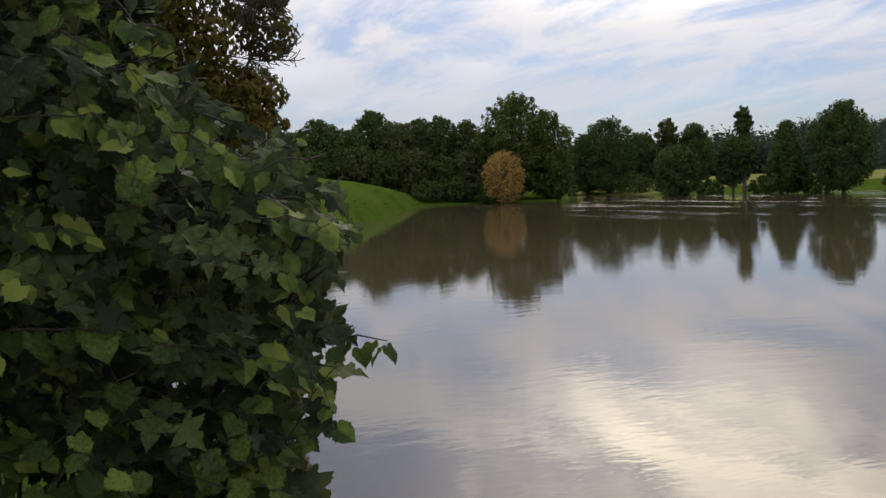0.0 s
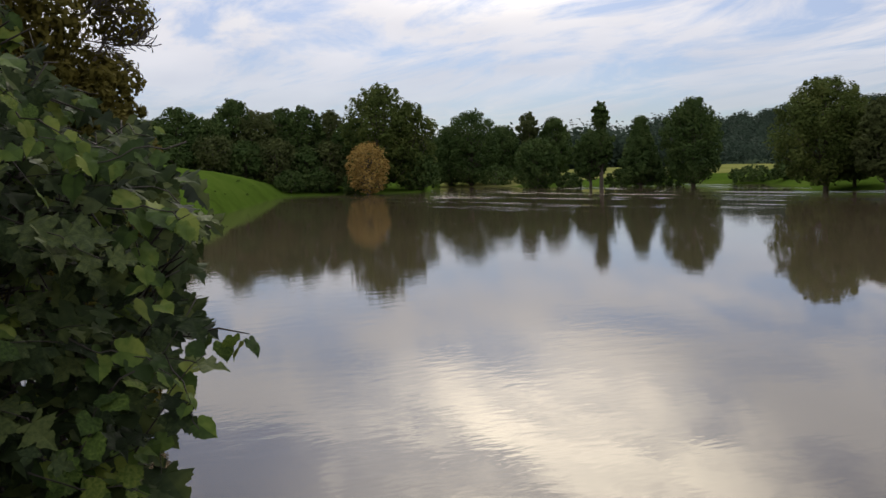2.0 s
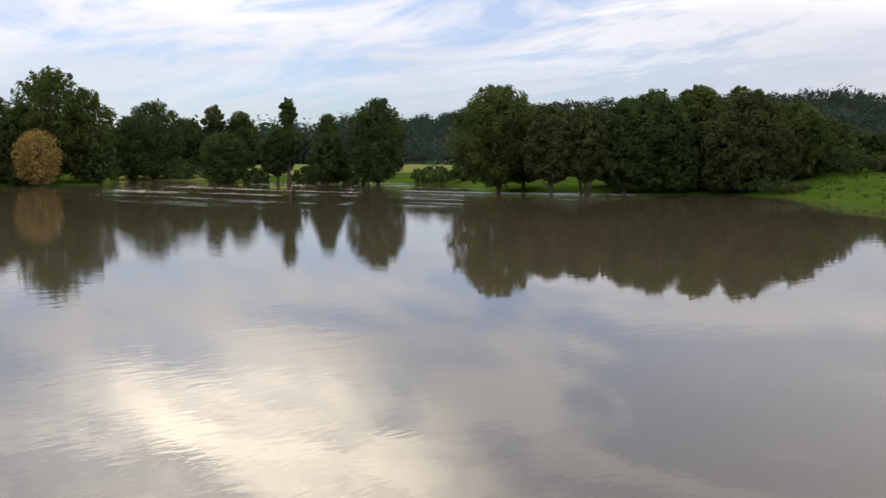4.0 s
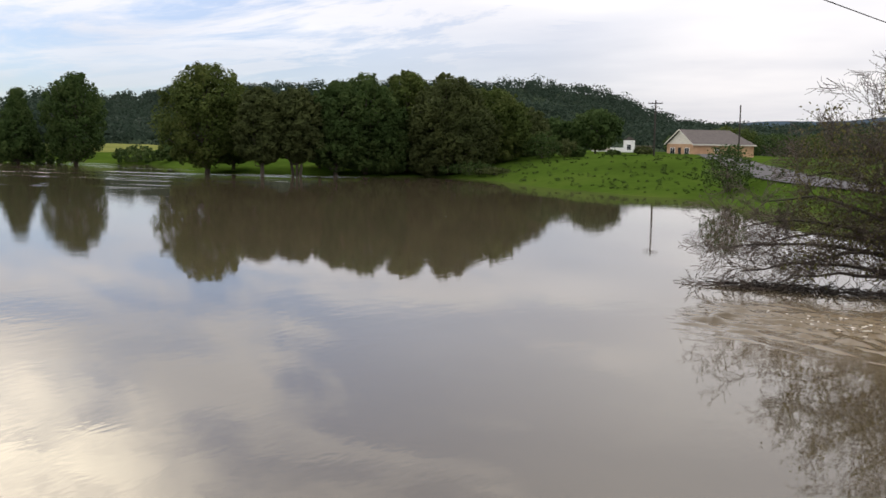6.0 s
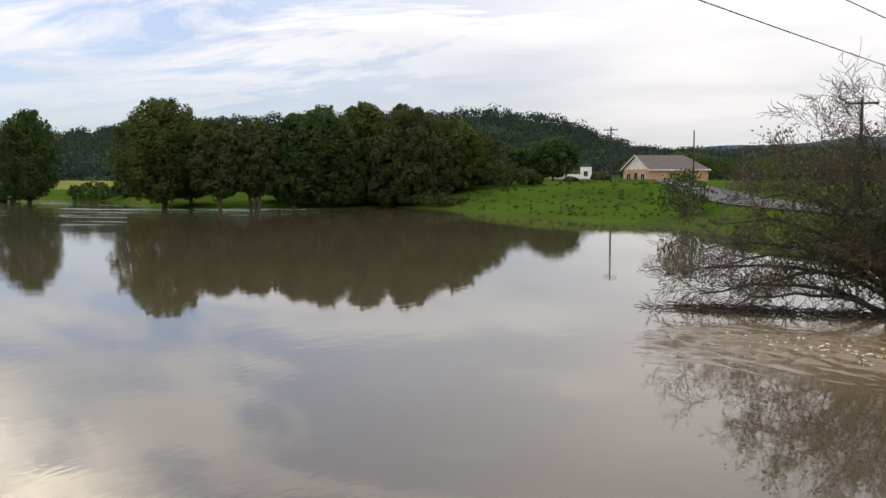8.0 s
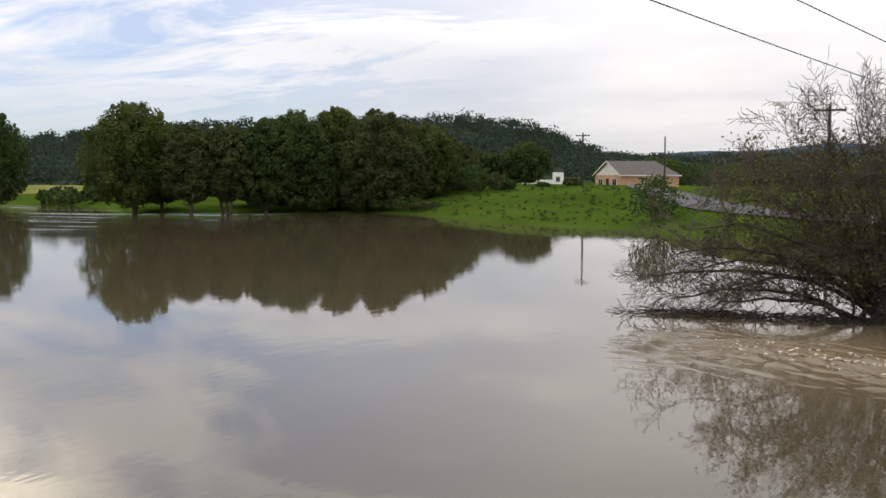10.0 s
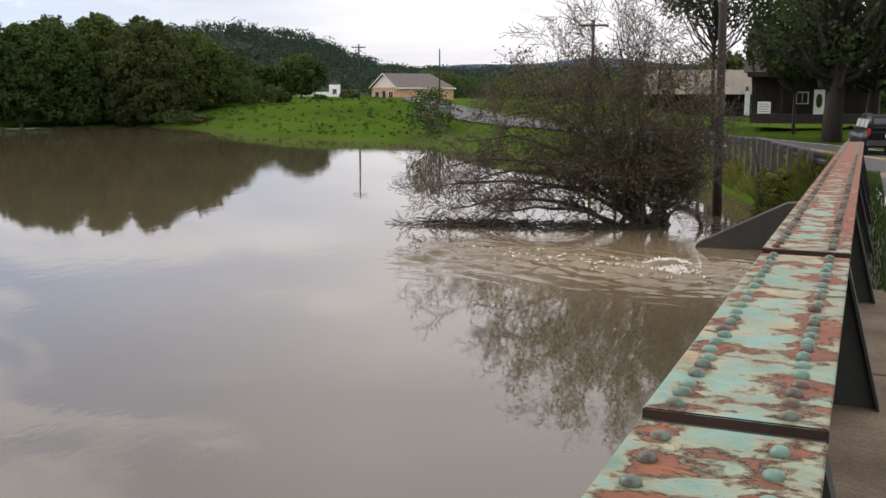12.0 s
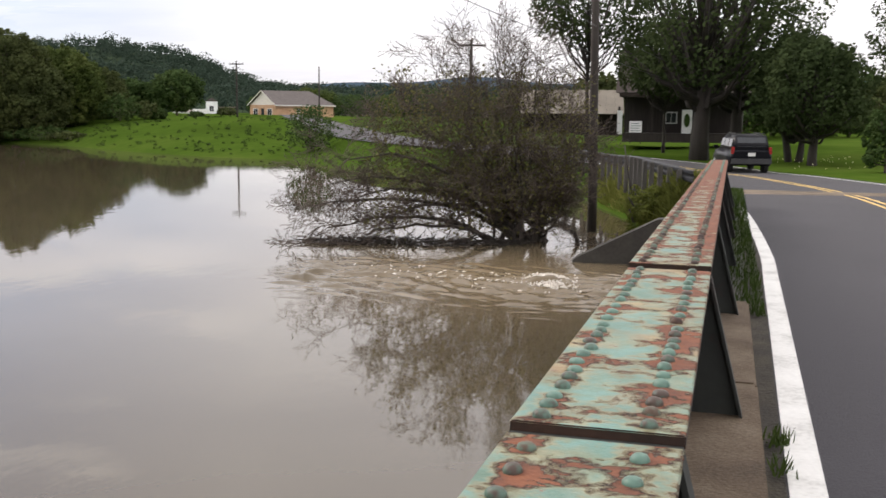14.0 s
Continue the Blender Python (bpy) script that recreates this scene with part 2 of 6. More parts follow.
# ---- the lie of the land ----
SHORE = ((-180, 6, 2.6, 4), (-110, 5, 2.4, 4), (-92, 7, 2.0, 5), (-86, 8, 1.6, 5), (-80, 40, 7, 60), (-75, 78, 6.6, 60), (-71, 100, 5.0, 62),
         (-69, 140, 3.6, 40), (-67, 190, 2.0, 30), (-63.5, 199, 1.8, 40), (-59, 196, 1.8, 60), (-58, 246, 2.8, 80), (-49, 212, 2.8, 80),
         (-43.5, 203, 2.8, 80), (-40, 196, 2.8, 80), (-36.7, 147, 1.7, 40), (-29.5, 139, 1.8, 40), (-24, 140, 2.2, 40), (-21, 131, 2.8, 45),
         (-17.7, 111, 3.3, 60), (-13, 97, 3.4, 62), (-9, 92, 3.2, 60), (-6, 80, 2.6, 50), (-2, 78, 2.4, 40), (3, 70, 2.2, 25), (7, 56, 2.0, 12), (9.5, 46, 1.6, 8),
         (12, 38, 1.5, 8), (16, 33, 1.5, 6), (20, 33, 1.6, 6), (28, 33, 1.9, 8), (60, 20, 1.8, 8), (110, 8, 2.4, 5), (180, 6, 2.6, 4))
RIDGE = ((-180, 1.2), (-95, 1.2), (-60, 1.0), (-47, 1.5), (-42, 2.05), (-33.7, 2.95), (-26, 3.1), (-22, 3.25), (-18.2, 3.4), (-14.8, 2.9), (-12.1, 1.9),
         (-10.4, 1.2), (-7, 1.0), (20, 1.0), (60, 1.2), (180, 1.2))
ROAD = ((-10.3, -40.5), (-6.2, -27), (0.6, -10.6), (3.36, -0.97), (6.23, 8.6), (7.36, 12.45), (9.09, 19.24), (10.9, 27.5), (12.1, 35.5), (12.9, 44.0), (12.4, 53.0), (9.2, 63.5), (3.2, 75.0), (-3.4, 87),
        (-8.6, 103), (-13.2, 125), (-19, 152), (-26, 190), (-36, 240))


def smooth_line(points, step=1.0):
    """A Catmull-Rom line through the points, sampled about every step metres."""
    pts = [Vector((*p, 0)) for p in points]
    out = []
    for i in range(len(pts) - 1):
        p0, p1, p2, p3 = pts[max(0, i - 1)], pts[i], pts[i + 1], pts[min(len(pts) - 1, i + 2)]
        k = max(2, int((p2 - p1).length / step))
        for j in range(k):
            t = j / k
            out.append(0.5 * ((2 * p1) + (p2 - p0) * t + (2 * p0 - 5 * p1 + 4 * p2 - p3) * t * t + (3 * p1 - p0 - 3 * p2 + p3) * t ** 3))
    return out + [pts[-1]]


ROAD_LINE = smooth_line(ROAD)


def road_z(p):
    s = p.x * U.x + p.y * U.y
    fall = 2.95 - FALL * min(s, 50.0) - 0.015 * min(max(0.0, s - 26), 24.0)
    return fall + max(0.0, s - 60) * 0.011


ROAD_XYZ = np.array([(p.x, p.y, road_z(p)) for p in ROAD_LINE])


def land(x, y):
    """Height of the ground at arrays x, y."""
    x, y = np.asarray(x, float), np.asarray(y, float)
    az, r = np.degrees(np.arctan2(x, y)), np.hypot(x, y)
    sh = np.array(SHORE)
    rs, top, w = (np.interp(az, sh[:, 0], sh[:, k]) for k in (1, 2, 3))
    near = (az > 60) | (az < -83)
    up = np.clip((r - rs) / w, 0, 1)
    rise = top * (up * (2 - up))
    sink = -np.minimum(2.2, (rs - r) * 0.10)
    z = np.where(r > rs, rise + 0.02, sink)
    z = np.where(near, np.where(r < 12, np.clip(1.9 - 0.02 * r, 0, 3), top), z)
    bump = 0.25 * np.sin(x * 0.11 + 1.3) * np.sin(y * 0.13) + 0.12 * np.sin(x * 0.37) * np.sin(y * 0.31 + 2)
    z = np.where(r > rs + 8, z + bump * np.clip((r - rs - 8) / 30, 0, 1), z)
    rg = np.array(RIDGE)
    ridge = 4.5 + 760 * np.tan(np.radians(np.interp(az, rg[:, 0], rg[:, 1])))
    climb = np.clip((r - 380) / 380, 0, 1)
    z = np.where(r > 380, z + (ridge - z) * climb ** 1.3, z)
    beyond = np.clip((r - 800) / 2000, 0, 1)
    z = np.where(r > 800, ridge * (1 - 0.5 * beyond), z)
    # the road's embankment
    s = x * U.x + y * U.y
    d = np.full(x.shape, 1e9)
    zr = np.zeros(x.shape)
    for px, py, pz in ROAD_XYZ[::2]:
        dd = np.hypot(x - px, y - py)
        closer = dd < d
        d, zr = np.where(closer, dd, d), np.where(closer, pz, zr)
    bank = zr - 0.12 - np.maximum(0, d - np.interp(s, (24, 36, 48), (4.3, 4.05, 3.95))) * 2.2
    on = (s > 30.0) | (s < -3.5)
    blend = np.where(s > 0, np.clip((s - 30.0) / 2.6, 0, 1), 1)
    bank = bank * blend - 0.6 * (1 - blend)
    z = np.where(on & (d < 14), np.maximum(z, bank), z)
    z = np.where((d < 4.4) & on, np.minimum(z, zr - 0.10), z)
    z = np.where((d < 7) & (s < 31) & ~on, np.minimum(z, -0.8), z)
    return z


def ground_at(az, dist):
    p = toward(az, 0, dist)
    return Vector((p.x, p.y, float(land(p.x, p.y))))


azs = np.radians(np.concatenate([np.arange(-180, -96, 3.0), np.arange(-96, 36, 0.4), np.arange(36, 180, 3.0)]))
radii = np.concatenate([np.linspace(1.2, 22, 14), np.geomspace(23, 420, 120), np.geomspace(440, 4500, 26)])
gx, gy = np.outer(radii, np.sin(azs)), np.outer(radii, np.cos(azs))
gz = land(gx, gy)
nr, na = gx.shape
gverts = np.stack([gx, gy, gz], -1).reshape(-1, 3).tolist() + [(0, 0, float(land(0.01, 0.01)))]
gfaces = [(i * na + j, i * na + (j + 1) % na, (i + 1) * na + (j + 1) % na, (i + 1) * na + j) for i in range(nr - 1) for j in range(na)]
gfaces += [(nr * na, (j + 1) % na, j) for j in range(na)]
ground = new("ground", build_mesh("ground", gverts, [f[::-1] for f in gfaces], GRASS, True))
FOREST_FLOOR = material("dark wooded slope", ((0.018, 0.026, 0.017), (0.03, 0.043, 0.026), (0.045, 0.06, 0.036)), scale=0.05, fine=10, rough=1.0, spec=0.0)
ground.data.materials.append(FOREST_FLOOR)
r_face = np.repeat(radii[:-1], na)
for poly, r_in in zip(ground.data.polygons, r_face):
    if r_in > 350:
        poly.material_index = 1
tagged(ground, "rolling green meadow and river banks rising to hills", "ground", kind="structure")

# the pale mown field behind the far bank
FIELD = material("pale mown hay field", ((0.085, 0.10, 0.026), (0.13, 0.14, 0.042), (0.19, 0.18, 0.07)), scale=0.05, fine=12, rough=1.0, bump=0.05, bump_scale=2.0, spec=0.0)
f_az, f_r = np.radians(np.linspace(-58, -35, 60)), np.linspace(228, 345, 24)
fx_, fy_ = np.outer(f_r, np.sin(f_az)), np.outer(f_r, np.cos(f_az))
fz_ = land(fx_, fy_) + 0.2
fz_[0, :] -= 0.6
field = new("field", build_mesh("field", np.stack([fx_, fy_, fz_], -1).reshape(-1, 3).tolist(), [(i * 60 + j, i * 60 + j + 1, (i + 1) * 60 + j + 1, (i + 1) * 60 + j)[::-1] for i in range(23) for j in range(59)], FIELD, True))
tagged(field, "pale yellow-green mown field behind the far bank", "field", kind="structure")

# ---- the flooded river ----
WATER = bpy.data.materials.new("muddy flood water")
WATER.use_nodes = True
n, l = WATER.node_tree.nodes, WATER.node_tree.links
wb = n["Principled BSDF"]
wb.inputs["Base Color"].default_value = (0.20, 0.145, 0.095, 1)
wb.inputs["Roughness"].default_value, wb.inputs["IOR"].default_value = 0.012, 1.33
tc = n.new("ShaderNodeTexCoord")
silt = n.new("ShaderNodeTexNoise")
silt.inputs["Scale"].default_value, silt.inputs["Detail"].default_value = 0.12, 5
silt_ramp = n.new("ShaderNodeValToRGB")
silt_ramp.color_ramp.elements[0].color, silt_ramp.color_ramp.elements[1].color = (0.053, 0.042, 0.026, 1), (0.076, 0.060, 0.038, 1)
l.new(tc.outputs["Object"], silt.inputs["Vector"])
l.new(silt.outputs["Fac"], silt_ramp.inputs["Fac"])
# silt is churned up in the race by the wing wall
churn_geo, churn_at, churn_fade, churn = n.new("ShaderNodeNewGeometry"), n.new("ShaderNodeVectorMath"), n.new("ShaderNodeMapRange"), n.new("ShaderNodeMix")
churn_at.operation, churn.data_type = "DISTANCE", "RGBA"
churn_at.inputs[1].default_value = (2.2, 28.0, 0)
churn_fade.inputs["From Min"].default_value, churn_fade.inputs["From Max"].default_value = 1.0, 10.0
churn_fade.inputs["To Min"].default_value, churn_fade.inputs["To Max"].default_value = 1.0, 0.0
churn_fade.interpolation_type = "SMOOTHSTEP"
churn.inputs["B"].default_value = (0.140, 0.106, 0.064, 1)
l.new(churn_geo.outputs["Position"], churn_at.inputs[0])
l.new(churn_at.outputs["Value"], churn_fade.inputs["Value"])
l.new(churn_fade.outputs["Result"], churn.inputs["Factor"])
l.new(silt_ramp.outputs["Color"], churn.inputs["A"])
l.new(churn.outputs["Result"], wb.inputs["Base Color"])
height = None
for scale, amount, stretch, turn in ((1.6, 0.0052, (1, 0.45, 1), 35), (5.0, 0.0024, (1, 0.5, 1), 20), (0.28, 0.006, (1, 0.5, 1), 40)):
    mp, nz, mu = n.new("ShaderNodeMapping"), n.new("ShaderNodeTexNoise"), n.new("ShaderNodeMath")
    mp.inputs["Scale"].default_value, mp.inputs["Rotation"].default_value = stretch, (0, 0, radians(turn))
    nz.inputs["Scale"].default_value, nz.inputs["Detail"].default_value = scale, 3
    mu.operation = "MULTIPLY"
    mu.inputs[1].default_value = amount
    l.new(tc.outputs["Object"], mp.inputs["Vector"])
    l.new(mp.outputs["Vector"], nz.inputs["Vector"])
    l.new(nz.outputs["Fac"], mu.inputs[0])
    if height is None:
        height = mu.outputs[0]
    else:
        ad = n.new("ShaderNodeMath")
        l.new(height, ad.inputs[0])
        l.new(mu.outputs[0], ad.inputs[1])
        height = ad.outputs[0]
# calm in places, ruffled in others
calm = n.new("ShaderNodeTexNoise")
calm.inputs["Scale"].default_value, calm.inputs["Detail"].default_value = 0.05, 3
calm_range = n.new("ShaderNodeMapRange")
calm_range.inputs["From Min"].default_value, calm_range.inputs["From Max"].default_value = 0.35, 0.65
calm_range.inputs["To Min"].default_value, calm_range.inputs["To Max"].default_value = 0.25, 1.0
l.new(tc.outputs["Object"], calm.inputs["Vector"])
l.new(calm.outputs["Fac"], calm_range.inputs["Value"])
strength = calm_range.outputs["Result"]
# the race below the wing wall and the riffles off the far bank
for centre, near, far, gain in (((2.0, 29.0, 0), 2.0, 10.0, 2.5), ((-128.0, 112.0, 0), 25.0, 85.0, 14.0)):
    geo = n.new("ShaderNodeNewGeometry")
    away, fade, grow_by = n.new("ShaderNodeVectorMath"), n.new("ShaderNodeMapRange"), n.new("ShaderNodeMath")
    away.operation = "DISTANCE"
    away.inputs[1].default_value = centre
    fade.inputs["From Min"].default_value, fade.inputs["From Max"].default_value = near, far
    fade.inputs["To Min"].default_value, fade.inputs["To Max"].default_value = gain, 0.0
    fade.interpolation_type = "SMOOTHSTEP"
    l.new(geo.outputs["Position"], away.inputs[0])
    l.new(away.outputs["Value"], fade.inputs["Value"])
    by = fade.outputs["Result"]
    if far > 20:
        # ruffled bands lying across the current
        bmap, bnoise, bramp, bmul = n.new("ShaderNodeMapping"), n.new("ShaderNodeTexNoise"), n.new("ShaderNodeMapRange"), n.new("ShaderNodeMath")
        bmap.inputs["Rotation"].default_value, bmap.inputs["Scale"].default_value = (0, 0, radians(-50)), (0.02, 0.14, 1)
        bnoise.inputs["Scale"].default_value, bnoise.inputs["Detail"].default_value = 1.0, 4
        bramp.inputs["From Min"].default_value, bramp.inputs["From Max"].default_value = 0.52, 0.60
        bmul.operation = "MULTIPLY"
        l.new(tc.outputs["Object"], bmap.inputs["Vector"])
        l.new(bmap.outputs["Vector"], bnoise.inputs["Vector"])
        l.new(bnoise.outputs["Fac"], bramp.inputs["Value"])
        l.new(bramp.outputs["Result"], bmul.inputs[0])
        l.new(by, bmul.inputs[1])
        by = bmul.outputs[0]
    l.new(strength, grow_by.inputs[0])
    l.new(by, grow_by.inputs[1])
    strength = grow_by.outputs[0]
scaled = n.new("ShaderNodeMath")
scaled.operation = "MULTIPLY"
l.new(strength, scaled.inputs[0])
l.new(height, scaled.inputs[1])
wbump = n.new("ShaderNodeBump")
wbump.inputs["Distance"].default_value = 1.0
wbump.inputs["Strength"].default_value = 1.0
l.new(scaled.outputs[0], wbump.inputs["Height"])
l.new(wbump.outputs["Normal"], wb.inputs["Normal"])
wr = [(r * math.sin(a), r * math.cos(a), 0.0) for r in (3, 12, 30, 60, 110, 180, 300, 420) for a in np.linspace(-math.pi, math.pi, 97)[:-1]]
wf = [(i * 96 + (j + 1) % 96, i * 96 + j, (i + 1) * 96 + j, (i + 1) * 96 + (j + 1) % 96) for i in range(7) for j in range(96)]
wr.append((0, 0, 0))
wf += [(len(wr) - 1, j, (j + 1) % 96) for j in range(96)]
water = new("water", build_mesh("water", wr, [f[::-1] for f in wf], WATER))
tagged(water, "brown flooded river with gentle ripples", "water", kind="structure")
# ---- trees ----
def crown_quads(rng, lobes, count, leaf):
    """Leaf clumps strewn through the outer shell of overlapping lobes (x, y, z, rx, ry, rz)."""
    lobes = np.array(lobes)
    area = (lobes[:, 3] * lobes[:, 5]) ** 0.8
    pick = rng.choice(len(lobes), count, p=area / area.sum())
    d = rng.normal(size=(count, 3))
    d /= np.linalg.norm(d, axis=1)[:, None]
    rad = 1.0 - np.abs(rng.normal(0, 0.2, count)) + rng.uniform(0, 0.30, count) ** 1.6
    c = lobes[pick, :3] + d * lobes[pick, 3:6] * rad[:, None]
    nrm = d + rng.normal(0, 0.38, (count, 3)) + np.array([0, 0, 0.35])
    nrm /= np.linalg.norm(nrm, axis=1)[:, None]
    t = np.cross(nrm, rng.normal(size=(count, 3)))
    t /= np.linalg.norm(t, axis=1)[:, None]
    b = np.cross(nrm, t)
    s = leaf * rng.uniform(0.55, 1.25, count)[:, None]
    fold = nrm * s * 0.35
    return np.stack([c + t * s, c + b * s * 0.62 + fold * 0.6, c - t * s * 0.9, c - b * s * 0.62 - fold * 0.3], 1)


def crown_ring(kind, f):
    """How wide a crown of that kind is at the fraction f of its height, 0 to 1."""
    if kind == "cone":
        return min(1.0, 0.45 + 3.2 * f) * max(0.0, 1.0 - f) ** 0.72
    if kind == "thin":
        return 0.95 * (1 - abs(f / 0.46 - 0.85) ** 2.5) ** 0.5 if f < 0.46 * 0.92 * 2 - 0.4 else 0.34 if f < 0.58 else 0.62 * max(0.0, 1 - abs((f - 0.78) / 0.225) ** 2.2) ** 0.5
    mid, power = {"round": (0.44, 0.52), "wide": (0.36, 0.40), "shrub": (0.34, 0.5)}[kind]
    u = (f - mid) / (1 - mid if f > mid else mid)
    return max(0.0, 1 - abs(u) ** 2.3) ** (power if f > mid else power * 0.6)


def lobed(rng, height, width, clear, kind):
    """Lobes of a crown over a dome: uneven outline, gaps between."""
    out = []
    tall = height - clear
    n = {"round": 84, "cone": 60, "thin": 44, "wide": 72, "shrub": 26}[kind]
    # the crown's outline swells and shrinks round the stem
    w1, w2, w3 = rng.uniform(0, 6.28, 3)
    for k in range(n):
        f = (k + 0.5) / n
        a = k * 2.39996 + rng.uniform(-0.4, 0.4)
        lr = min(width * rng.uniform(0.085, 0.155), tall * 0.15)
        swell = 1 + 0.10 * math.sin(2 * a + w1 + 3 * f) + 0.07 * math.sin(3 * a + w2 - 5 * f)
        rr = max(0.0, width / 2 * crown_ring(kind, f) * swell * rng.uniform(0.80, 1.03) - lr * 0.7)
        z = clear + lr * 0.5 + f * (tall - 1.4 * lr) + rng.normal(0, 0.012) * tall
        out.append((rr * math.cos(a), rr * math.sin(a), z, lr, lr, lr * rng.uniform(0.7, 0.95)))
    # small tufts break the outline
    for k in range(n):
        f, a = rng.uniform(0.05, 1.0), rng.uniform(0, 6.28)
        tr = width * rng.uniform(0.022, 0.05)
        rr = max(0.0, width / 2 * crown_ring(kind, min(f, 0.985)) * rng.uniform(0.9, 1.07) - tr * 0.5)
        out.append((rr * math.cos(a), rr * math.sin(a), clear + f * (tall - tr * 0.7), tr, tr, tr * 1.25))
    half = tall / 2
    for f in (0.32, 0.6):
        out.append((0, 0, clear + tall * f, width * 0.38 * crown_ring(kind, f), width * 0.38 * crown_ring(kind, f), half * 0.48))
    return out


def make_tree(at, height, width, clear, kind, foliage, count, leaf, label, seed, name="tree", group="", trunk_r=None, lean=0.0, bark=BARK, stems=1):
    rng = np.random.default_rng(seed)
    t = thing(name, at, label, "tree" if name == "tree" else "bush", group)
    lobes = lobed(rng, height, width, clear, kind)
    tr = trunk_r or max(0.07, 0.022 * height)
    runs = []
    for sidx in range(stems):
        off = 0 if stems == 1 else (sidx - (stems - 1) / 2) * tr * 3
        p, run = Vector((off * 0.4, 0, -0.8)), []
        for i in range(6):
            f = i / 5
            run.append((Vector((off * (0.4 + 2.2 * f) + lean * f * height + rng.normal(0, 0.03 * height) * f * 0.5, rng.normal(0, 0.02 * height) * f, -0.8 + (height * 0.78 + 0.8) * f)), tr * (1.25 - 1.05 * f) / (1 if stems == 1 else 1.4)))
        runs.append(run)
    for lo in lobes[: len(lobes) // 2: 2]:
        end = Vector(lo[:3])
        st = Vector((0, 0, max(clear * 0.7, end.z * 0.55)))
        midp = st.lerp(end, 0.5) + Vector((0, 0, -0.05 * height))
        runs.append([(st, tr * 0.45), (midp, tr * 0.3), (end, tr * 0.1)])
    part("trunk", build_mesh("trunk", *tubes(runs, 6), bark, True), t)
    part("crown", quads("crown", crown_quads(rng, lobes, count, leaf), foliage), t)
    return t


def tree_to(az, dist, top_elev, width_deg, kind, foliage, seed, clear=0.12, count=9500, leaf=0.33, label="leafy green riverside tree", base=None, **kw):
    """A tree at that heading and distance whose top reaches the height angle."""
    at = ground_at(az, dist)
    if base is not None:
        at.z = base
    at.z = max(at.z, -0.4)
    h = 4.5 + dist * math.tan(radians(top_elev)) - at.z
    h = max(h, 0.4)
    w = 1.08 * dist * math.tan(radians(width_deg))
    if count < 20000:  # broad crowns carry more leaves
        count = int(count * min(1.7, max(0.8, w * h / (leaf * 38) ** 2)))
    return make_tree(at, h, w, clear * h, kind, foliage, count, leaf, label, seed, **kw)


# the wood behind the left meadow
for k, (az, dist, top, wd, kind, fol) in enumerate((
        (-76.0, 214, 3.4, 3.2, "wide", LEAF_DARK), (-74.2, 210, 3.2, 3.0, "round", LEAF_DARK), (-72.6, 212, 3.85, 2.8, "round", LEAF_DARK), (-71.0, 208, 3.3, 2.6, "wide", LEAF_DARK),
        (-69.6, 214, 4.25, 2.6, "round", LEAF_DARK), (-68.2, 210, 3.6, 2.6, "wide", LEAF_OLIVE), (-66.9, 212, 3.7, 2.4, "round", LEAF_DARK),
        (-65.7, 209, 3.8, 2.4, "round", LEAF_DARK), (-64.2, 212, 3.5, 2.2, "round", LEAF_OLIVE), (-62.9, 206, 2.9, 2.4, "wide", LEAF_DARK))):
    tree_to(az, dist, top, wd, kind, fol, 100 + k, clear=0.05, label="dark leafy tree at the wood's edge", group="trees of the wood")
for k, (az, top, wd) in enumerate(((-73, 2.0, 3), (-70.7, 2.3, 2.6), (-69.0, 1.9, 2.4), (-67.3, 2.1, 2.4), (-65.6, 1.5, 2.2), (-64.3, 1.8, 2.0), (-59.2, 1.2, 2.2))):
    tree_to(az, 203, top, wd, "wide", LEAF_OLIVE if k % 2 else LEAF_DARK, 130 + k, clear=0.02, count=4500, label="low dark tree in front of the wood", group="low trees of the wood")
tree_to(-61.4, 205, 4.95, 4.2, "round", LEAF_MID, 150, clear=0.06, count=9000, label="tall broad tree over the flooded bank")
tree_to(-59.7, 204, 3.9, 2.9, "round", LEAF_MID, 151, clear=0.03, count=6500, label="rounded green tree beside the tall one")
tree_to(-62.1, 192, 1.75, 2.35, "round", LEAF_GOLD, 152, clear=0.05, count=4200, leaf=0.24, label="small golden autumn tree at the water's edge", base=-0.3)
for k, (az, dist, top, wd, kind, fol, cl) in enumerate((
        (-56.2, 240, 3.4, 3.0, "round", LEAF_DARK, 0.03), (-57.4, 244, 2.4, 2.2, "wide", LEAF_DARK, 0.03), (-54.4, 250, 2.4, 2.2, "wide", LEAF_DARK, 0.03), (-52.9, 252, 3.1, 1.9, "thin", LEAF_OLIVE, 0.1),
        (-51.4, 250, 2.8, 1.9, "round", LEAF_DARK, 0.04), (-52.4, 210, 1.6, 2.4, "wide", LEAF_DARK, 0.02), (-48.8, 200, 3.55, 1.45, "thin", LEAF_DARK, 0.3),
        (-49.4, 202, 2.0, 1.9, "round", LEAF_DARK, 0.18), (-46.6, 195, 2.7, 3.0, "cone", LEAF_DARK, 0.05), (-43.75, 190, 3.6, 3.1, "round", LEAF_DARK, 0.07))):
    tree_to(az, dist, top, wd, kind, fol, 160 + k, clear=cl, count=11000, leaf=0.26, label="dark green tree standing on the flooded far bank", group="trees of the far bank")
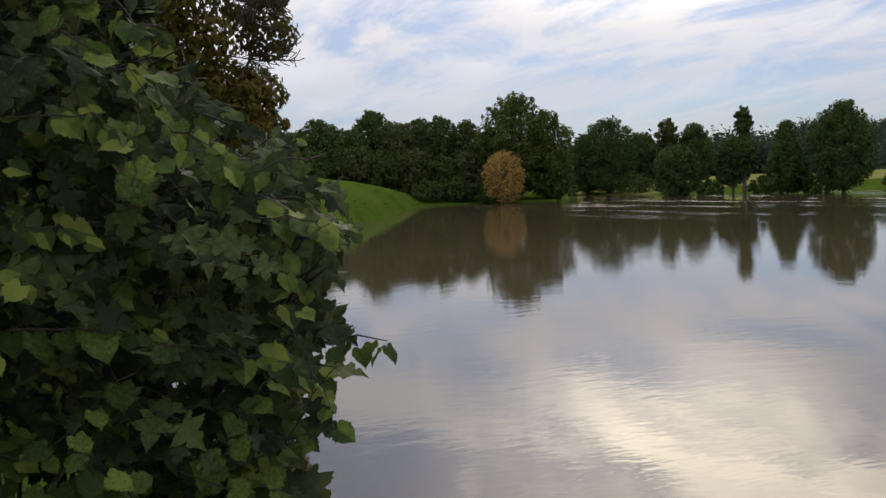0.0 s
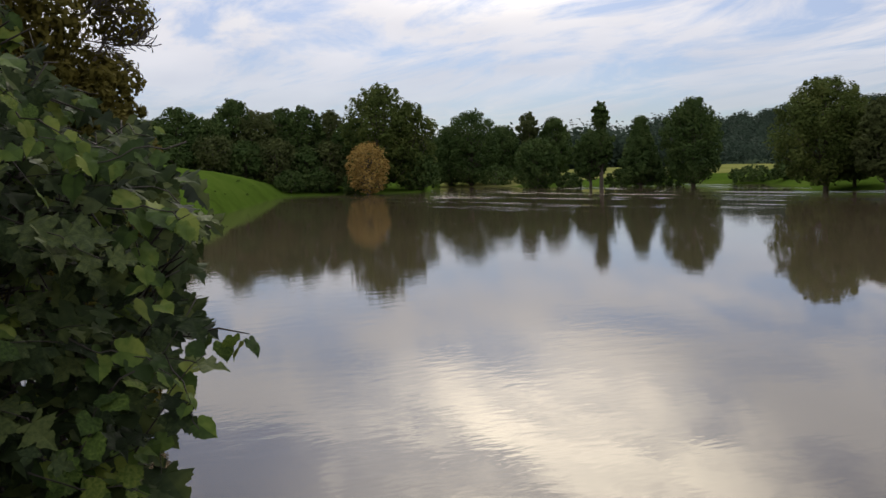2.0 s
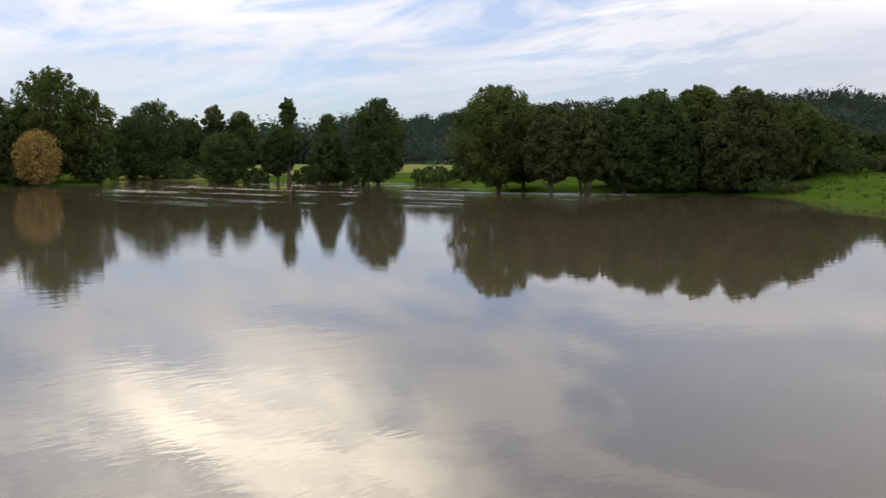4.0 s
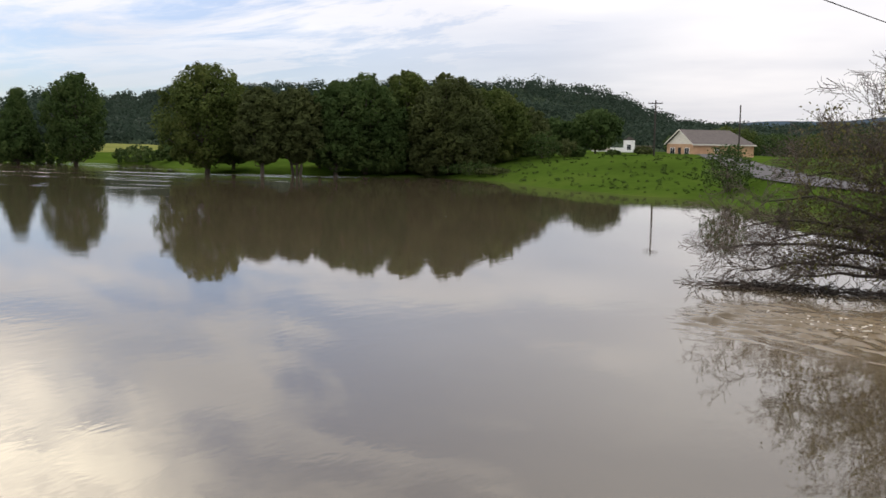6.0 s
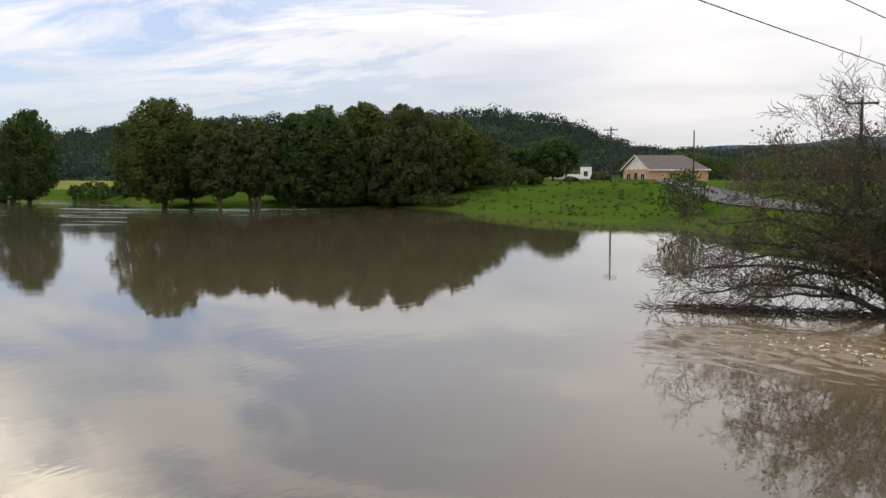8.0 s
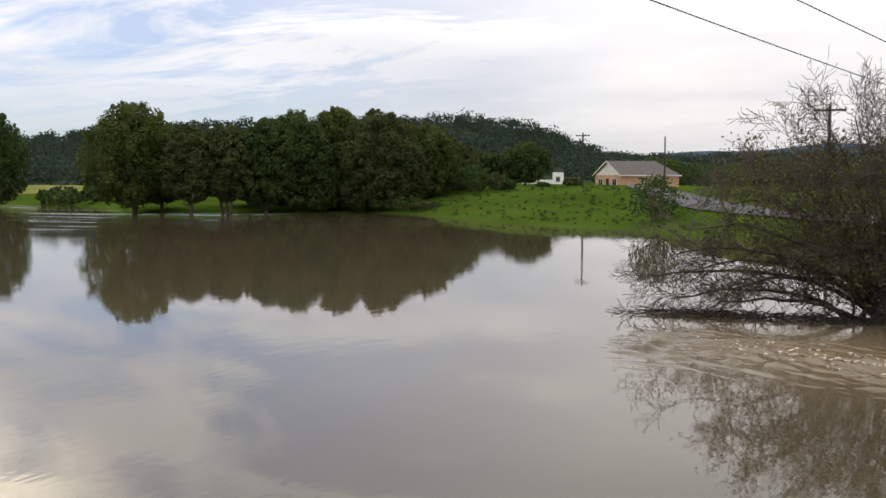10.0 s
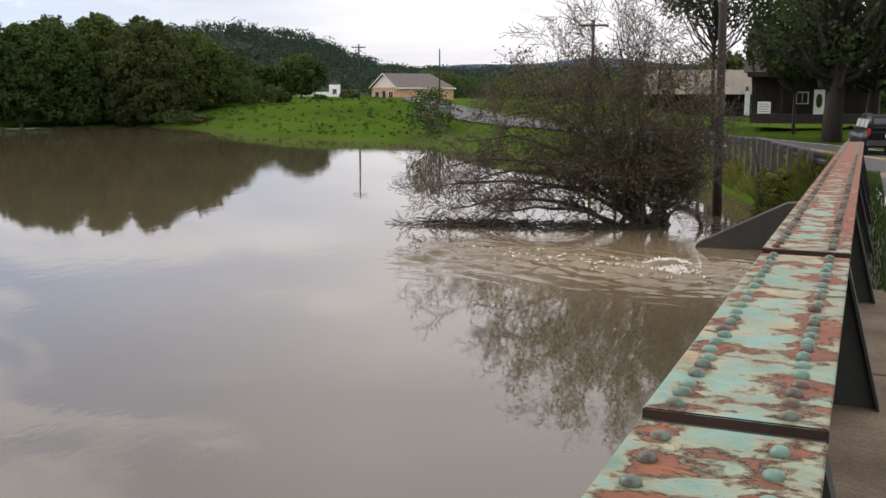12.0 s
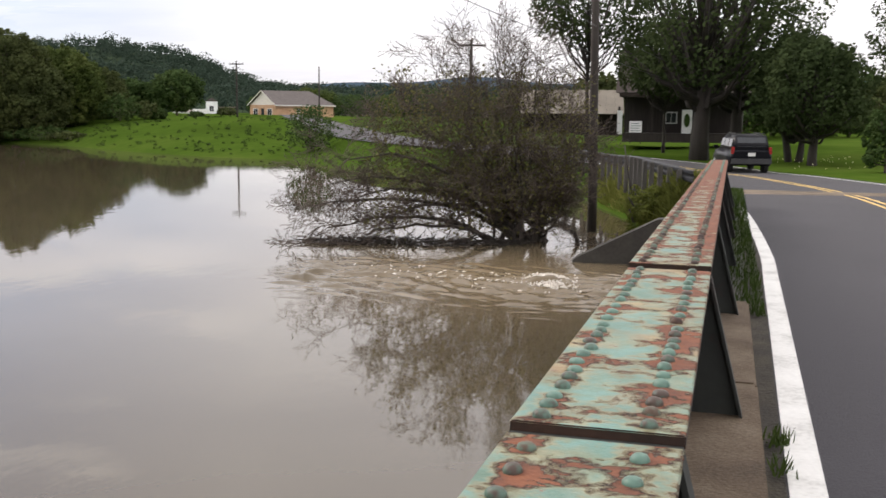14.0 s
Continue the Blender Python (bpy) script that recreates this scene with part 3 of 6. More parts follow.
# the near group
for k, (az, dist, top, wd, kind, fol, cl, stems) in enumerate((
        (-36.85, 146, 4.35, 5.0, "round", LEAF_MID, 0.09, 1), (-33.8, 138, 3.15, 2.9, "round", LEAF_OLIVE, 0.17, 1), (-31.9, 138, 3.15, 3.2, "round", LEAF_OLIVE, 0.2, 3),
        (-29.7, 139, 3.5, 3.4, "round", LEAF_DARK, 0.09, 1), (-28.0, 142, 4.0, 4.2, "round", LEAF_DARK, 0.03, 1), (-25.6, 146, 4.25, 3.6, "round", LEAF_MID, 0.03, 1),
        (-23.2, 141, 4.05, 4.1, "round", LEAF_OLIVE, 0.03, 2), (-20.6, 150, 3.35, 3.8, "wide", LEAF_MID, 0.03, 1), (-18.9, 158, 2.2, 2.8, "wide", LEAF_OLIVE, 0.02, 1),
        (-35.4, 150, 2.7, 3.0, "wide", LEAF_DARK, 0.1, 1), (-30.6, 150, 2.6, 3.2, "wide", LEAF_DARK, 0.1, 1), (-26.8, 141, 1.6, 2.4, "round", LEAF_DARK, 0.02, 1), (-24.4, 141, 1.2, 2.2, "round", LEAF_OLIVE, 0.02, 1), (-21.6, 144, 2.4, 2.6, "round", LEAF_OLIVE, 0.02, 1))):
    tree_to(az, dist, top, wd, kind, fol, 180 + k, clear=cl, count=17000, leaf=0.225, label="broad leafy tree at the edge of the flood", group="trees of the near group", stems=stems)
tree_to(-14.9, 196, 2.2, 2.8, "round", LEAF_DARK, 200, clear=0.12, label="dark rounded tree beside the white house")
tree_to(-17.2, 200, 1.7, 2.4, "wide", LEAF_DARK, 201, clear=0.03, label="dark leafy tree behind the meadow")
tree_to(-7.6, 93, 0.35, 2.8, "wide", LEAF_DARK, 202, clear=0.10, stems=3, count=2600, leaf=0.13, name="bush", label="dark spreading bush at the water's edge", trunk_r=0.09)
# ---- far woods on the hills and behind the fields ----
rng = np.random.default_rng(7)
far_q = []
for k in range(3900):
    az = rng.uniform(-80, 34)
    r = 352 + 430 * rng.uniform() ** 0.7 if az > -46 else rng.uniform(346, 470)
    p = toward(az, 0, r)
    z = float(land(p.x, p.y))
    w, h = rng.uniform(7, 12), rng.uniform(4.5, 7.5) + 3.5 * rng.uniform() ** 4
    if az < -44:
        h *= 1.9  # the tall wood behind the field
    lo = [(p.x + rng.normal(0, w * 0.25), p.y + rng.normal(0, w * 0.25), z + h * f, w * 0.5, w * 0.5, h * 0.34) for f in (0.2, 0.5, 0.66)]
    far_q.append(crown_quads(rng, lo, 76 if az > -44 else 120, 1.0))
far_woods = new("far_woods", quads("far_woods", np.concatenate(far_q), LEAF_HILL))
tagged(far_woods, "dense green woods covering the far hills", "woods", kind="stuff")

# the ridge's distance haze is painted as its blue base colour
RIDGE_BLUE = material("wooded ridge with painted blue haze", ((0.05, 0.075, 0.10), (0.062, 0.09, 0.12), (0.075, 0.105, 0.135)), scale=0.004, fine=12, rough=1.0, spec=0.0)
rv, rf = [], []
for k in range(160):
    az = -40 + 80 * k / 159
    el = 1.62 + 0.22 * math.sin(az * 0.31 + 1.0) + 0.10 * math.sin(az * 0.83)
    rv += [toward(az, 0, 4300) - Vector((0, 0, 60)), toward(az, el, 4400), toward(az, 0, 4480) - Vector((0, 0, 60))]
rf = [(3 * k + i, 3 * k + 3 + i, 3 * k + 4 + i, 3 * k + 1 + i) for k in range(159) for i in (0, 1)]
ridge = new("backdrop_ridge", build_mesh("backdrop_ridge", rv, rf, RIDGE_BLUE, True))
tagged(ridge, "distant wooded ridge with blue haze in its colour", "hills", kind="structure")

# ---- bridge, road ----
def along(s, l, z):
    """A place on the bridge: metres along, metres to the right, height over its falling deck line at eye level."""
    return EYE + U * s + N * l + Vector((0, 0, z - FALL * s))


BR = Matrix(((U.x, N.x, 0, EYE.x), (U.y, N.y, 0, EYE.y), (-FALL, 0, 1, EYE.z), (0, 0, 0, 1)))  # bridge axes: along, right, up
US = (U - Vector((0, 0, FALL))).normalized()
UP = N.cross(US)
BRIDGE_AT = Matrix(((N.x, US.x, UP.x, EYE.x), (N.y, US.y, UP.y, EYE.y), (N.z, US.z, UP.z, EYE.z), (0, 0, 0, 1)))  # right, along, up


def span(name, bm, parent, mat, label=""):
    """A part of the bridge, drawn as (along, right, up)."""
    for v in bm.verts:
        v.co = (v.co.y, v.co.x, v.co.z)
    bmesh.ops.recalc_face_normals(bm, faces=bm.faces)
    return part(name, bm, parent, mat, label)


def strip(line, offs, lift, thick=0.0):
    """A ribbon along a line of points, between two offsets to its right."""
    v, f = [], []
    for i, p in enumerate(line):
        a, b = line[max(0, i - 1)], line[min(len(line) - 1, i + 1)]
        d = (b - a)
        side = Vector((d.y, -d.x, 0)).normalized()
        for o in offs:
            q = p + side * o
            v.append((q.x, q.y, road_z(p) + lift))
    k = len(offs)
    for i in range(len(line) - 1):
        for j in range(k - 1):
            f.append((i * k + j, i * k + j + 1, (i + 1) * k + j + 1, (i + 1) * k + j))
    return v, [q for q in f]


road = new("road", build_mesh("road", *strip(ROAD_LINE, (-3.5, -1.5, 0, 1.5, 3.4), 0.0), ASPHALT))
tagged(road, "two-lane asphalt road curving away from the bridge", "road", kind="structure")
for nm, offs, mat, lab in (("road_line", (-3.23, -3.07), PAINT_WHITE, "white edge line"), ("road_line", (3.0, 3.12), PAINT_WHITE, "white edge line"),
                           ("centre_line", (-0.17, -0.07), PAINT_YELLOW, "yellow centre line"), ("centre_line", (0.07, 0.17), PAINT_YELLOW, "yellow centre line")):
    part(nm, build_mesh(nm, *strip([p for p in ROAD_LINE if p.y < 62], offs, 0.006), mat), road, label=lab)

DIRT = material("damp roadside dirt", ((0.012, 0.010, 0.007), (0.026, 0.021, 0.014), (0.05, 0.042, 0.026)), scale=3.0, fine=14, rough=1.0, bump=0.02, bump_scale=40)
part("dirt_strip", build_mesh("dirt_strip", *strip([p for p in ROAD_LINE if -8 < p.y < 29], (-3.5, -3.24), 0.004), DIRT), road, label="dark dirt along the road edge")

# ---- utility poles ----
def utility_pole(az, dist, top_elev, base=None, r=0.15, arm=2.4, arm_turn=0.0, lean=0.0, label="weathered wooden utility pole with a crossarm"):
    at = ground_at(az, dist)
    z0 = at.z if base is None else base
    at.z = z0
    h = 4.5 + dist * math.tan(radians(top_elev)) - z0
    t = thing("utility_pole", at, label, "pole", "utility poles", rz=arm_turn)
    run = [(Vector((lean * f * h, 0, -1.2 + (h + 1.2) * f)), r * (1.1 - 0.35 * f)) for f in (0, 0.3, 0.6, 1)]
    part("shaft", build_mesh("shaft", *tubes([run], 10), POLE_WOOD, True), t)
    if arm:
        bm = box(bmesh.new(), -arm / 2, arm / 2, -0.22, -0.10, h - 0.55, h - 0.40, bevel=0.01)
        ca = part("crossarm", bm, t, POLE_WOOD)
        for x in (-0.46, -0.2, 0.2, 0.46):
            run = [(Vector((x * arm, -0.16, h - 0.40 + dz)), rr) for dz, rr in ((0, 0.02), (0.06, 0.03), (0.07, 0.055), (0.12, 0.05), (0.16, 0.02))]
            part("insulator", build_mesh("insulator", *tubes([run], 8), PORCELAIN, True), t)
    return t


PORCELAIN = material("glazed insulator", ((0.10, 0.09, 0.08), (0.2, 0.19, 0.18)), scale=4, rough=0.25)
utility_pole(-11.64, 158, 2.68, arm=2.2)
utility_pole(-7.08, 162, 2.44, arm=0, r=0.13, label="bare wooden utility pole beside the building")
utility_pole(1.52, 82, 4.02, arm=2.4)
utility_pole(8.58, 38, 10.5, base=0.0, r=0.17, arm=2.4, lean=-0.012, label="tall weathered utility pole standing in the flood")
# ---- the bridge's near girder ----
def peeling(name, spread):
    """Green paint over cream primer, flaking off rust."""
    m = bpy.data.materials.new(name)
    m.use_nodes = True
    n, l = m.node_tree.nodes, m.node_tree.links
    b = n["Principled BSDF"]
    tc = n.new("ShaderNodeTexCoord")

    def noise_tex(scale, detail, rough=0.55, dist=0.0, stretch=(1, 1, 1)):
        mp, t = n.new("ShaderNodeMapping"), n.new("ShaderNodeTexNoise")
        mp.inputs["Scale"].default_value = stretch
        t.inputs["Scale"].default_value, t.inputs["Detail"].default_value = scale, detail
        t.inputs["Roughness"].default_value, t.inputs["Distortion"].default_value = rough, dist
        l.new(tc.outputs["Object"], mp.inputs["Vector"])
        l.new(mp.outputs["Vector"], t.inputs["Vector"])
        return t.outputs["Fac"]

    def ramp(src, stops):
        r = n.new("ShaderNodeValToRGB")
        e = r.color_ramp.elements
        while len(e) < len(stops):
            e.new(0.5)
        for k, (p, c) in enumerate(stops):
            e[k].position, e[k].color = p, (*c, 1) if len(c) == 3 else c
        l.new(src, r.inputs["Fac"])
        return r.outputs["Color"]

    def mix(f, a, c):
        x = n.new("ShaderNodeMix")
        x.data_type = "RGBA"
        l.new(f, x.inputs["Factor"])
        l.new(a, x.inputs["A"])
        l.new(c, x.inputs["B"])
        return x.outputs["Result"]

    grain = noise_tex(90, 3)
    rust = ramp(noise_tex(14, 8, 0.7), [(0.3, (0.06, 0.022, 0.012)), (0.5, (0.125, 0.04, 0.017)), (0.7, (0.20, 0.068, 0.027))])
    primer = ramp(noise_tex(7, 6), [(0.3, (0.21, 0.115, 0.04)), (0.55, (0.25, 0.185, 0.08)), (0.75, (0.15, 0.19, 0.12))])
    green = ramp(noise_tex(5, 6), [(0.3, (0.065, 0.145, 0.120)), (0.55, (0.090, 0.195, 0.167)), (0.75, (0.128, 0.218, 0.18))])
    base = noise_tex(5.2, 12, 0.68, 0.2, (1, 1.25, 1))
    # more rust further out along the girder
    sep, add = n.new("ShaderNodeSeparateXYZ"), n.new("ShaderNodeMapRange")
    l.new(tc.outputs["Object"], sep.inputs[0])
    l.new(sep.outputs["Y"], add.inputs["Value"])
    add.inputs["From Min"].default_value, add.inputs["From Max"].default_value = 3.0, 15.0
    add.inputs["To Min"].default_value, add.inputs["To Max"].default_value = spread, spread + 0.19
    side = n.new("ShaderNodeMapRange")
    l.new(sep.outputs["X"], side.inputs["Value"])
    side.inputs["From Min"].default_value, side.inputs["From Max"].default_value = -0.20, -0.06
    side.inputs["To Min"].default_value, side.inputs["To Max"].default_value = 0.0, 0.06
    both, plus = n.new("ShaderNodeMath"), n.new("ShaderNodeMath")
    l.new(side.outputs["Result"], both.inputs[0])
    l.new(add.outputs["Result"], both.inputs[1])
    # most of it goes along the rivet rows
    middle, span_of, row, total = (n.new("ShaderNodeMath") for _ in range(4))
    rows = n.new("ShaderNodeMapRange")
    middle.inputs[1].default_value, span_of.operation = 0.243, "ABSOLUTE"
    row.operation = "SUBTRACT"
    row.inputs[1].default_value = 0.109
    near_row = n.new("ShaderNodeMath")
    near_row.operation = "ABSOLUTE"
    l.new(sep.outputs["X"], middle.inputs[0])
    l.new(middle.outputs[0], span_of.inputs[0])
    l.new(span_of.outputs[0], row.inputs[0])
    l.new(row.outputs[0], near_row.inputs[0])
    l.new(near_row.outputs[0], rows.inputs["Value"])
    rows.inputs["From Min"].default_value, rows.inputs["From Max"].default_value = 0.008, 0.06
    rows.inputs["To Min"].default_value, rows.inputs["To Max"].default_value = 0.062, -0.012
    l.new(base, total.inputs[0])
    l.new(rows.outputs["Result"], total.inputs[1])
    l.new(total.outputs[0], plus.inputs[0])
    l.new(both.outputs[0], plus.inputs[1])
    bare = ramp(plus.outputs[0], [(0.565, (0, 0, 0)), (0.58, (1, 1, 1))])
    thin = ramp(noise_tex(3.1, 8, 0.6), [(0.49, (0, 0, 0)), (0.64, (0.9, 0.9, 0.9))])
    thin2 = ramp(plus.outputs[0], [(0.455, (0, 0, 0)), (0.555, (0.9, 0.9, 0.9))])
    mx = n.new("ShaderNodeMath")
    mx.operation = "MAXIMUM"
    l.new(thin, mx.inputs[0])
    l.new(thin2, mx.inputs[1])
    # a dark rim paints the shadow under each flake's lifted edge
    lip = ramp(plus.outputs[0], [(0.556, (0, 0, 0)), (0.566, (0.85, 0.85, 0.85)), (0.576, (0.85, 0.85, 0.85)), (0.588, (0, 0, 0))])
    lip_shade = ramp(grain, [(0.3, (0.018, 0.010, 0.007)), (0.7, (0.04, 0.02, 0.012))])
    pits = ramp(noise_tex(26, 6, 0.7), [(0.635, (0, 0, 0)), (0.66, (0.9, 0.9, 0.9))])
    stain = ramp(noise_tex(9, 7, 0.7), [(0.35, (0.72, 0.66, 0.52)), (0.6, (1, 1, 1))])
    tinted = n.new("ShaderNodeMix")
    tinted.data_type, tinted.blend_type = "RGBA", "MULTIPLY"
    tinted.inputs["Factor"].default_value = 1.0
    l.new(mix(mx.outputs[0], green, primer), tinted.inputs["A"])
    l.new(stain, tinted.inputs["B"])
    col = mix(lip, mix(bare, mix(pits, tinted.outputs["Result"], rust), rust), lip_shade)
    l.new(col, b.inputs["Base Color"])
    rr = ramp(bare, [(0, (0.55, 0.55, 0.55)), (1, (0.95, 0.95, 0.95))])
    l.new(rr, b.inputs["Roughness"])
    edge = ramp(plus.outputs[0], [(0.53, (0.55, 0.55, 0.55)), (0.565, (1, 1, 1)), (0.58, (0.0, 0.0, 0.0))])
    bp, bp2 = n.new("ShaderNodeBump"), n.new("ShaderNodeBump")
    bp.inputs["Distance"].default_value, bp2.inputs["Distance"].default_value = 0.012, 0.0015
    l.new(edge, bp.inputs["Height"])
    l.new(grain, bp2.inputs["Height"])
    l.new(bp.outputs["Normal"], bp2.inputs["Normal"])
    l.new(bp2.outputs["Normal"], b.inputs["Normal"])
    return m


PEEL = peeling("peeling green bridge paint", 0.004)
RIVET_RUST = material("rusted rivet", ((0.022, 0.011, 0.007), (0.055, 0.024, 0.013), (0.075, 0.052, 0.034), (0.075, 0.115, 0.085)), scale=30, fine=3, rough=0.75, each=0.7)
RIVET_PAINT = material("green painted rivet", ((0.037, 0.018, 0.009), (0.043, 0.070, 0.048), (0.057, 0.119, 0.089), (0.078, 0.152, 0.115)), scale=30, fine=3, rough=0.5, each=0.6)
# plate edges: rust, darkened further to paint in the lap shadow
EDGE_SHADED_RUST = material("rusted plate edge with painted shade", ((0.009, 0.005, 0.003), (0.023, 0.010, 0.005), (0.045, 0.020, 0.010)), scale=5, fine=8, rough=0.9, bump=0.003)
# steel below the flange: its shade is put into the dark colour
STEEL_DARK = material("dark green steel with painted shade", ((0.028, 0.010, 0.006), (0.012, 0.014, 0.012), (0.019, 0.022, 0.018)), scale=2.0, fine=12, rough=0.7, bump=0.002)
girder = new("girder")
girder.matrix_basis = BRIDGE_AT
tagged(girder, "riveted steel bridge girder with peeling green paint and rust", "girder")
flanges = []
for s0, s1, z0, z1 in ((-4.0, 22.0, -0.634, -0.620), (-4.0, 1.915, -0.620, -0.606), (1.945, 4.37, -0.620, -0.590), (4.41, 22.0, -0.620, -0.574)):
    bm = box(bmesh.new(), s0, s1, -0.412 if z0 > -0.63 else -0.408, -0.060 if z0 > -0.63 else -0.064, z0, z1, bevel=0.003)
    fl = span("flange_plate", bm, girder, PEEL)
    fl.data.materials.append(EDGE_SHADED_RUST)
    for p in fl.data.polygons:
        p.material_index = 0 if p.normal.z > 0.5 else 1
    flanges.append(fl)
# dark strips in the gaps stand in for the lap edges' shadow
for s0, s1 in ((1.917, 1.943), (4.372, 4.408)):
    span("joint", box(bmesh.new(), s0, s1, -0.409, -0.063, -0.619, -0.611), girder, STEEL_DARK, "joint gap with its lap shadow painted dark")
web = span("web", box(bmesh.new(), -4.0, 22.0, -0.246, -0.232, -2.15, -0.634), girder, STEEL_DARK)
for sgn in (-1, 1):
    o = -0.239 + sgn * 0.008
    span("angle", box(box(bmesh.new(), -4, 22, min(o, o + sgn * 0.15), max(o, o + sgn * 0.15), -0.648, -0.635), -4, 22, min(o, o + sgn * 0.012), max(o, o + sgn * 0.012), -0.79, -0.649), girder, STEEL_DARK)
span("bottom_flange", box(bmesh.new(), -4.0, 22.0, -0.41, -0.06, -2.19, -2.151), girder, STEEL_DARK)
for k in range(8):
    s = -0.8 + 3.0 * k
    bm = bmesh.new()
    vs = [[bm.verts.new((s + dx, l, z)) for l, z in ((-0.23, -0.65), (-0.10, -0.65), (0.10, -1.44), (-0.23, -1.44))] for dx in (-0.006, 0.006)]
    bm.faces.new(vs[0][::-1]), bm.faces.new(vs[1])
    for i in range(4):
        bm.faces.new((vs[0][i], vs[0][(i + 1) % 4], vs[1][(i + 1) % 4], vs[1][i]))
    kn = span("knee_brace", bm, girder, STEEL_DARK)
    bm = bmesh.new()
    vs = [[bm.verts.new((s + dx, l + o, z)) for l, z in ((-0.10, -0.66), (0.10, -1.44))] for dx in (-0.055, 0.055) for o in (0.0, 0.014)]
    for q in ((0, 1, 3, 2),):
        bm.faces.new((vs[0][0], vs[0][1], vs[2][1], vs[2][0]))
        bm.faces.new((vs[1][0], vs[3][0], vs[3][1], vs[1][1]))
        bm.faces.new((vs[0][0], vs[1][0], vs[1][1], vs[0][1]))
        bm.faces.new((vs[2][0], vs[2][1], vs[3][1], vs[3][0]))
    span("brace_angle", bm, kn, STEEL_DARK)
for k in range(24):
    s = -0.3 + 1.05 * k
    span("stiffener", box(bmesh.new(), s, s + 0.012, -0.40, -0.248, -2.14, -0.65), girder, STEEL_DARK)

# rivets in two rows
bm = bmesh.new()
rings = [(0.0205, 0.0), (0.0195, 0.006), (0.0150, 0.0125), (0.0080, 0.0160)]
vv = [[bm.verts.new((r * math.cos(a), r * math.sin(a), z)) for a in [2 * math.pi * i / 10 for i in range(10)]] for r, z in rings]
for a, b in zip(vv, vv[1:]):
    for i in range(10):
        bm.faces.new((a[i], a[(i + 1) % 10], b[(i + 1) % 10], b[i])).smooth = True
bm.faces.new(vv[-1]).smooth = True
rivet_me = bpy.data.meshes.new("rivet")
bm.to_mesh(rivet_me)
bm.free()
rivet_me.materials.append(RIVET_PAINT)
rusty_me = rivet_me.copy()
rusty_me.materials[0] = RIVET_RUST
rrng = np.random.default_rng(3)
far_v, far_f = [], []
for row_l in (-0.352, -0.134):
    s = 0.92
    while s < 21.9:
        host, z = (flanges[1], -0.606) if s < 1.9 else (flanges[2], -0.590) if s < 4.36 else (flanges[3], -0.574)
        at = (row_l + rrng.normal(0, 0.003), s + rrng.normal(0, 0.004), z)
        if s < 15:
            part("rivet", rusty_me if s > 4.4 or rrng.uniform() < 0.15 else rivet_me, host, m=Matrix.Translation(at) @ Matrix.Rotation(rrng.uniform(0, 6), 4, "Z") @ Matrix.Diagonal((*rrng.uniform(0.9, 1.06, 2), rrng.uniform(0.75, 1.05), 1)))
        else:
            o = len(far_v)
            far_v += [(v.co.x + at[0], v.co.y + at[1], v.co.z + at[2]) for v in rivet_me.vertices]
            far_f += [[i + o for i in p.vertices] for p in rivet_me.polygons]
        step = 0.128 if s < 1.8 else 0.085 if s < 3.0 else 0.118
        s += step
        if 1.9 < s < 1.99:
            s = 1.99
        if 4.33 < s < 4.46:
            s = 4.47
fr = part("far_rivets", build_mesh("far_rivets", far_v, far_f, RIVET_RUST), girder)
fr["kind"] = "stuff"

# ---- deck, kerb and abutment ----
deck = new("bridge_deck")
deck.matrix_basis = BRIDGE_AT
tagged(deck, "concrete bridge deck slab under the road", "bridge deck", kind="structure")
span("slab", box(bmesh.new(), -4.0, 29.0, -0.16, 7.2, -2.0, -1.57), deck, CONCRETE)
krng = np.random.default_rng(11)
for s0, s1 in ((-4, -0.6), (-0.59, 2.9), (2.91, 5.9), (5.91, 8.85)):
    span("kerb", box(bmesh.new(), s0, s1, -0.158, 0.205 + krng.uniform(-0.004, 0.004), -1.569, -1.44, bevel=0.015), deck, CONCRETE)
span("shoulder", box(bmesh.new(), 8.87, 29.0, -0.158, 0.20, -1.569, -1.52, bevel=0.01), deck, CONCRETE_WET)

WING = (Vector((3.9, 29.7, 0)), Vector((8.0, 28.9, 0)))
bm = bmesh.new()
back = Vector((0.08, 0.45, 0))
prof = [(0.0, -1.5), (0.0, 0.05), (0.03, 0.16), (0.60, 1.38), (1.0, 1.5), (1.0, -1.5)]
fa = [bm.verts.new(WING[0].lerp(WING[1], f) + Vector((0, 0, z))) for f, z in prof]
fb = [bm.verts.new(WING[0].lerp(WING[1], f) + back + Vector((0, 0, z))) for f, z in prof]
bm.faces.new(fa), bm.faces.new(fb[::-1])
for i in range(len(prof)):
    j = (i + 1) % len(prof)
    bm.faces.new((fa[i], fb[i], fb[j], fa[j]))
wing = part("wing_wall", bm, None, CONCRETE_WET)
tagged(wing, "weathered concrete wing wall sloping into the flood", "wall", kind="structure")
abut = part("abutment", box(bmesh.new(), 29.05, 29.6, -0.6, 7.4, -5.6, -1.60, BR), None, CONCRETE_WET)
tagged(abut, "concrete bridge abutment in the water", "abutment", kind="structure")

# ---- guardrail on timber posts ----
# the shade on the beam's back is put into this dark grey
GALV = material("galvanised steel with painted shade", ((0.015, 0.016, 0.020), (0.024, 0.026, 0.031), (0.036, 0.038, 0.045)), scale=1.2, fine=16, rough=0.7, metal=0.3)
POST_WOOD = material("grey weathered post wood", ((0.035, 0.031, 0.027), (0.065, 0.060, 0.053), (0.11, 0.10, 0.09)), scale=1.5, fine=9, rough=0.9, bump=0.005, stretch=(6, 6, 0.5))
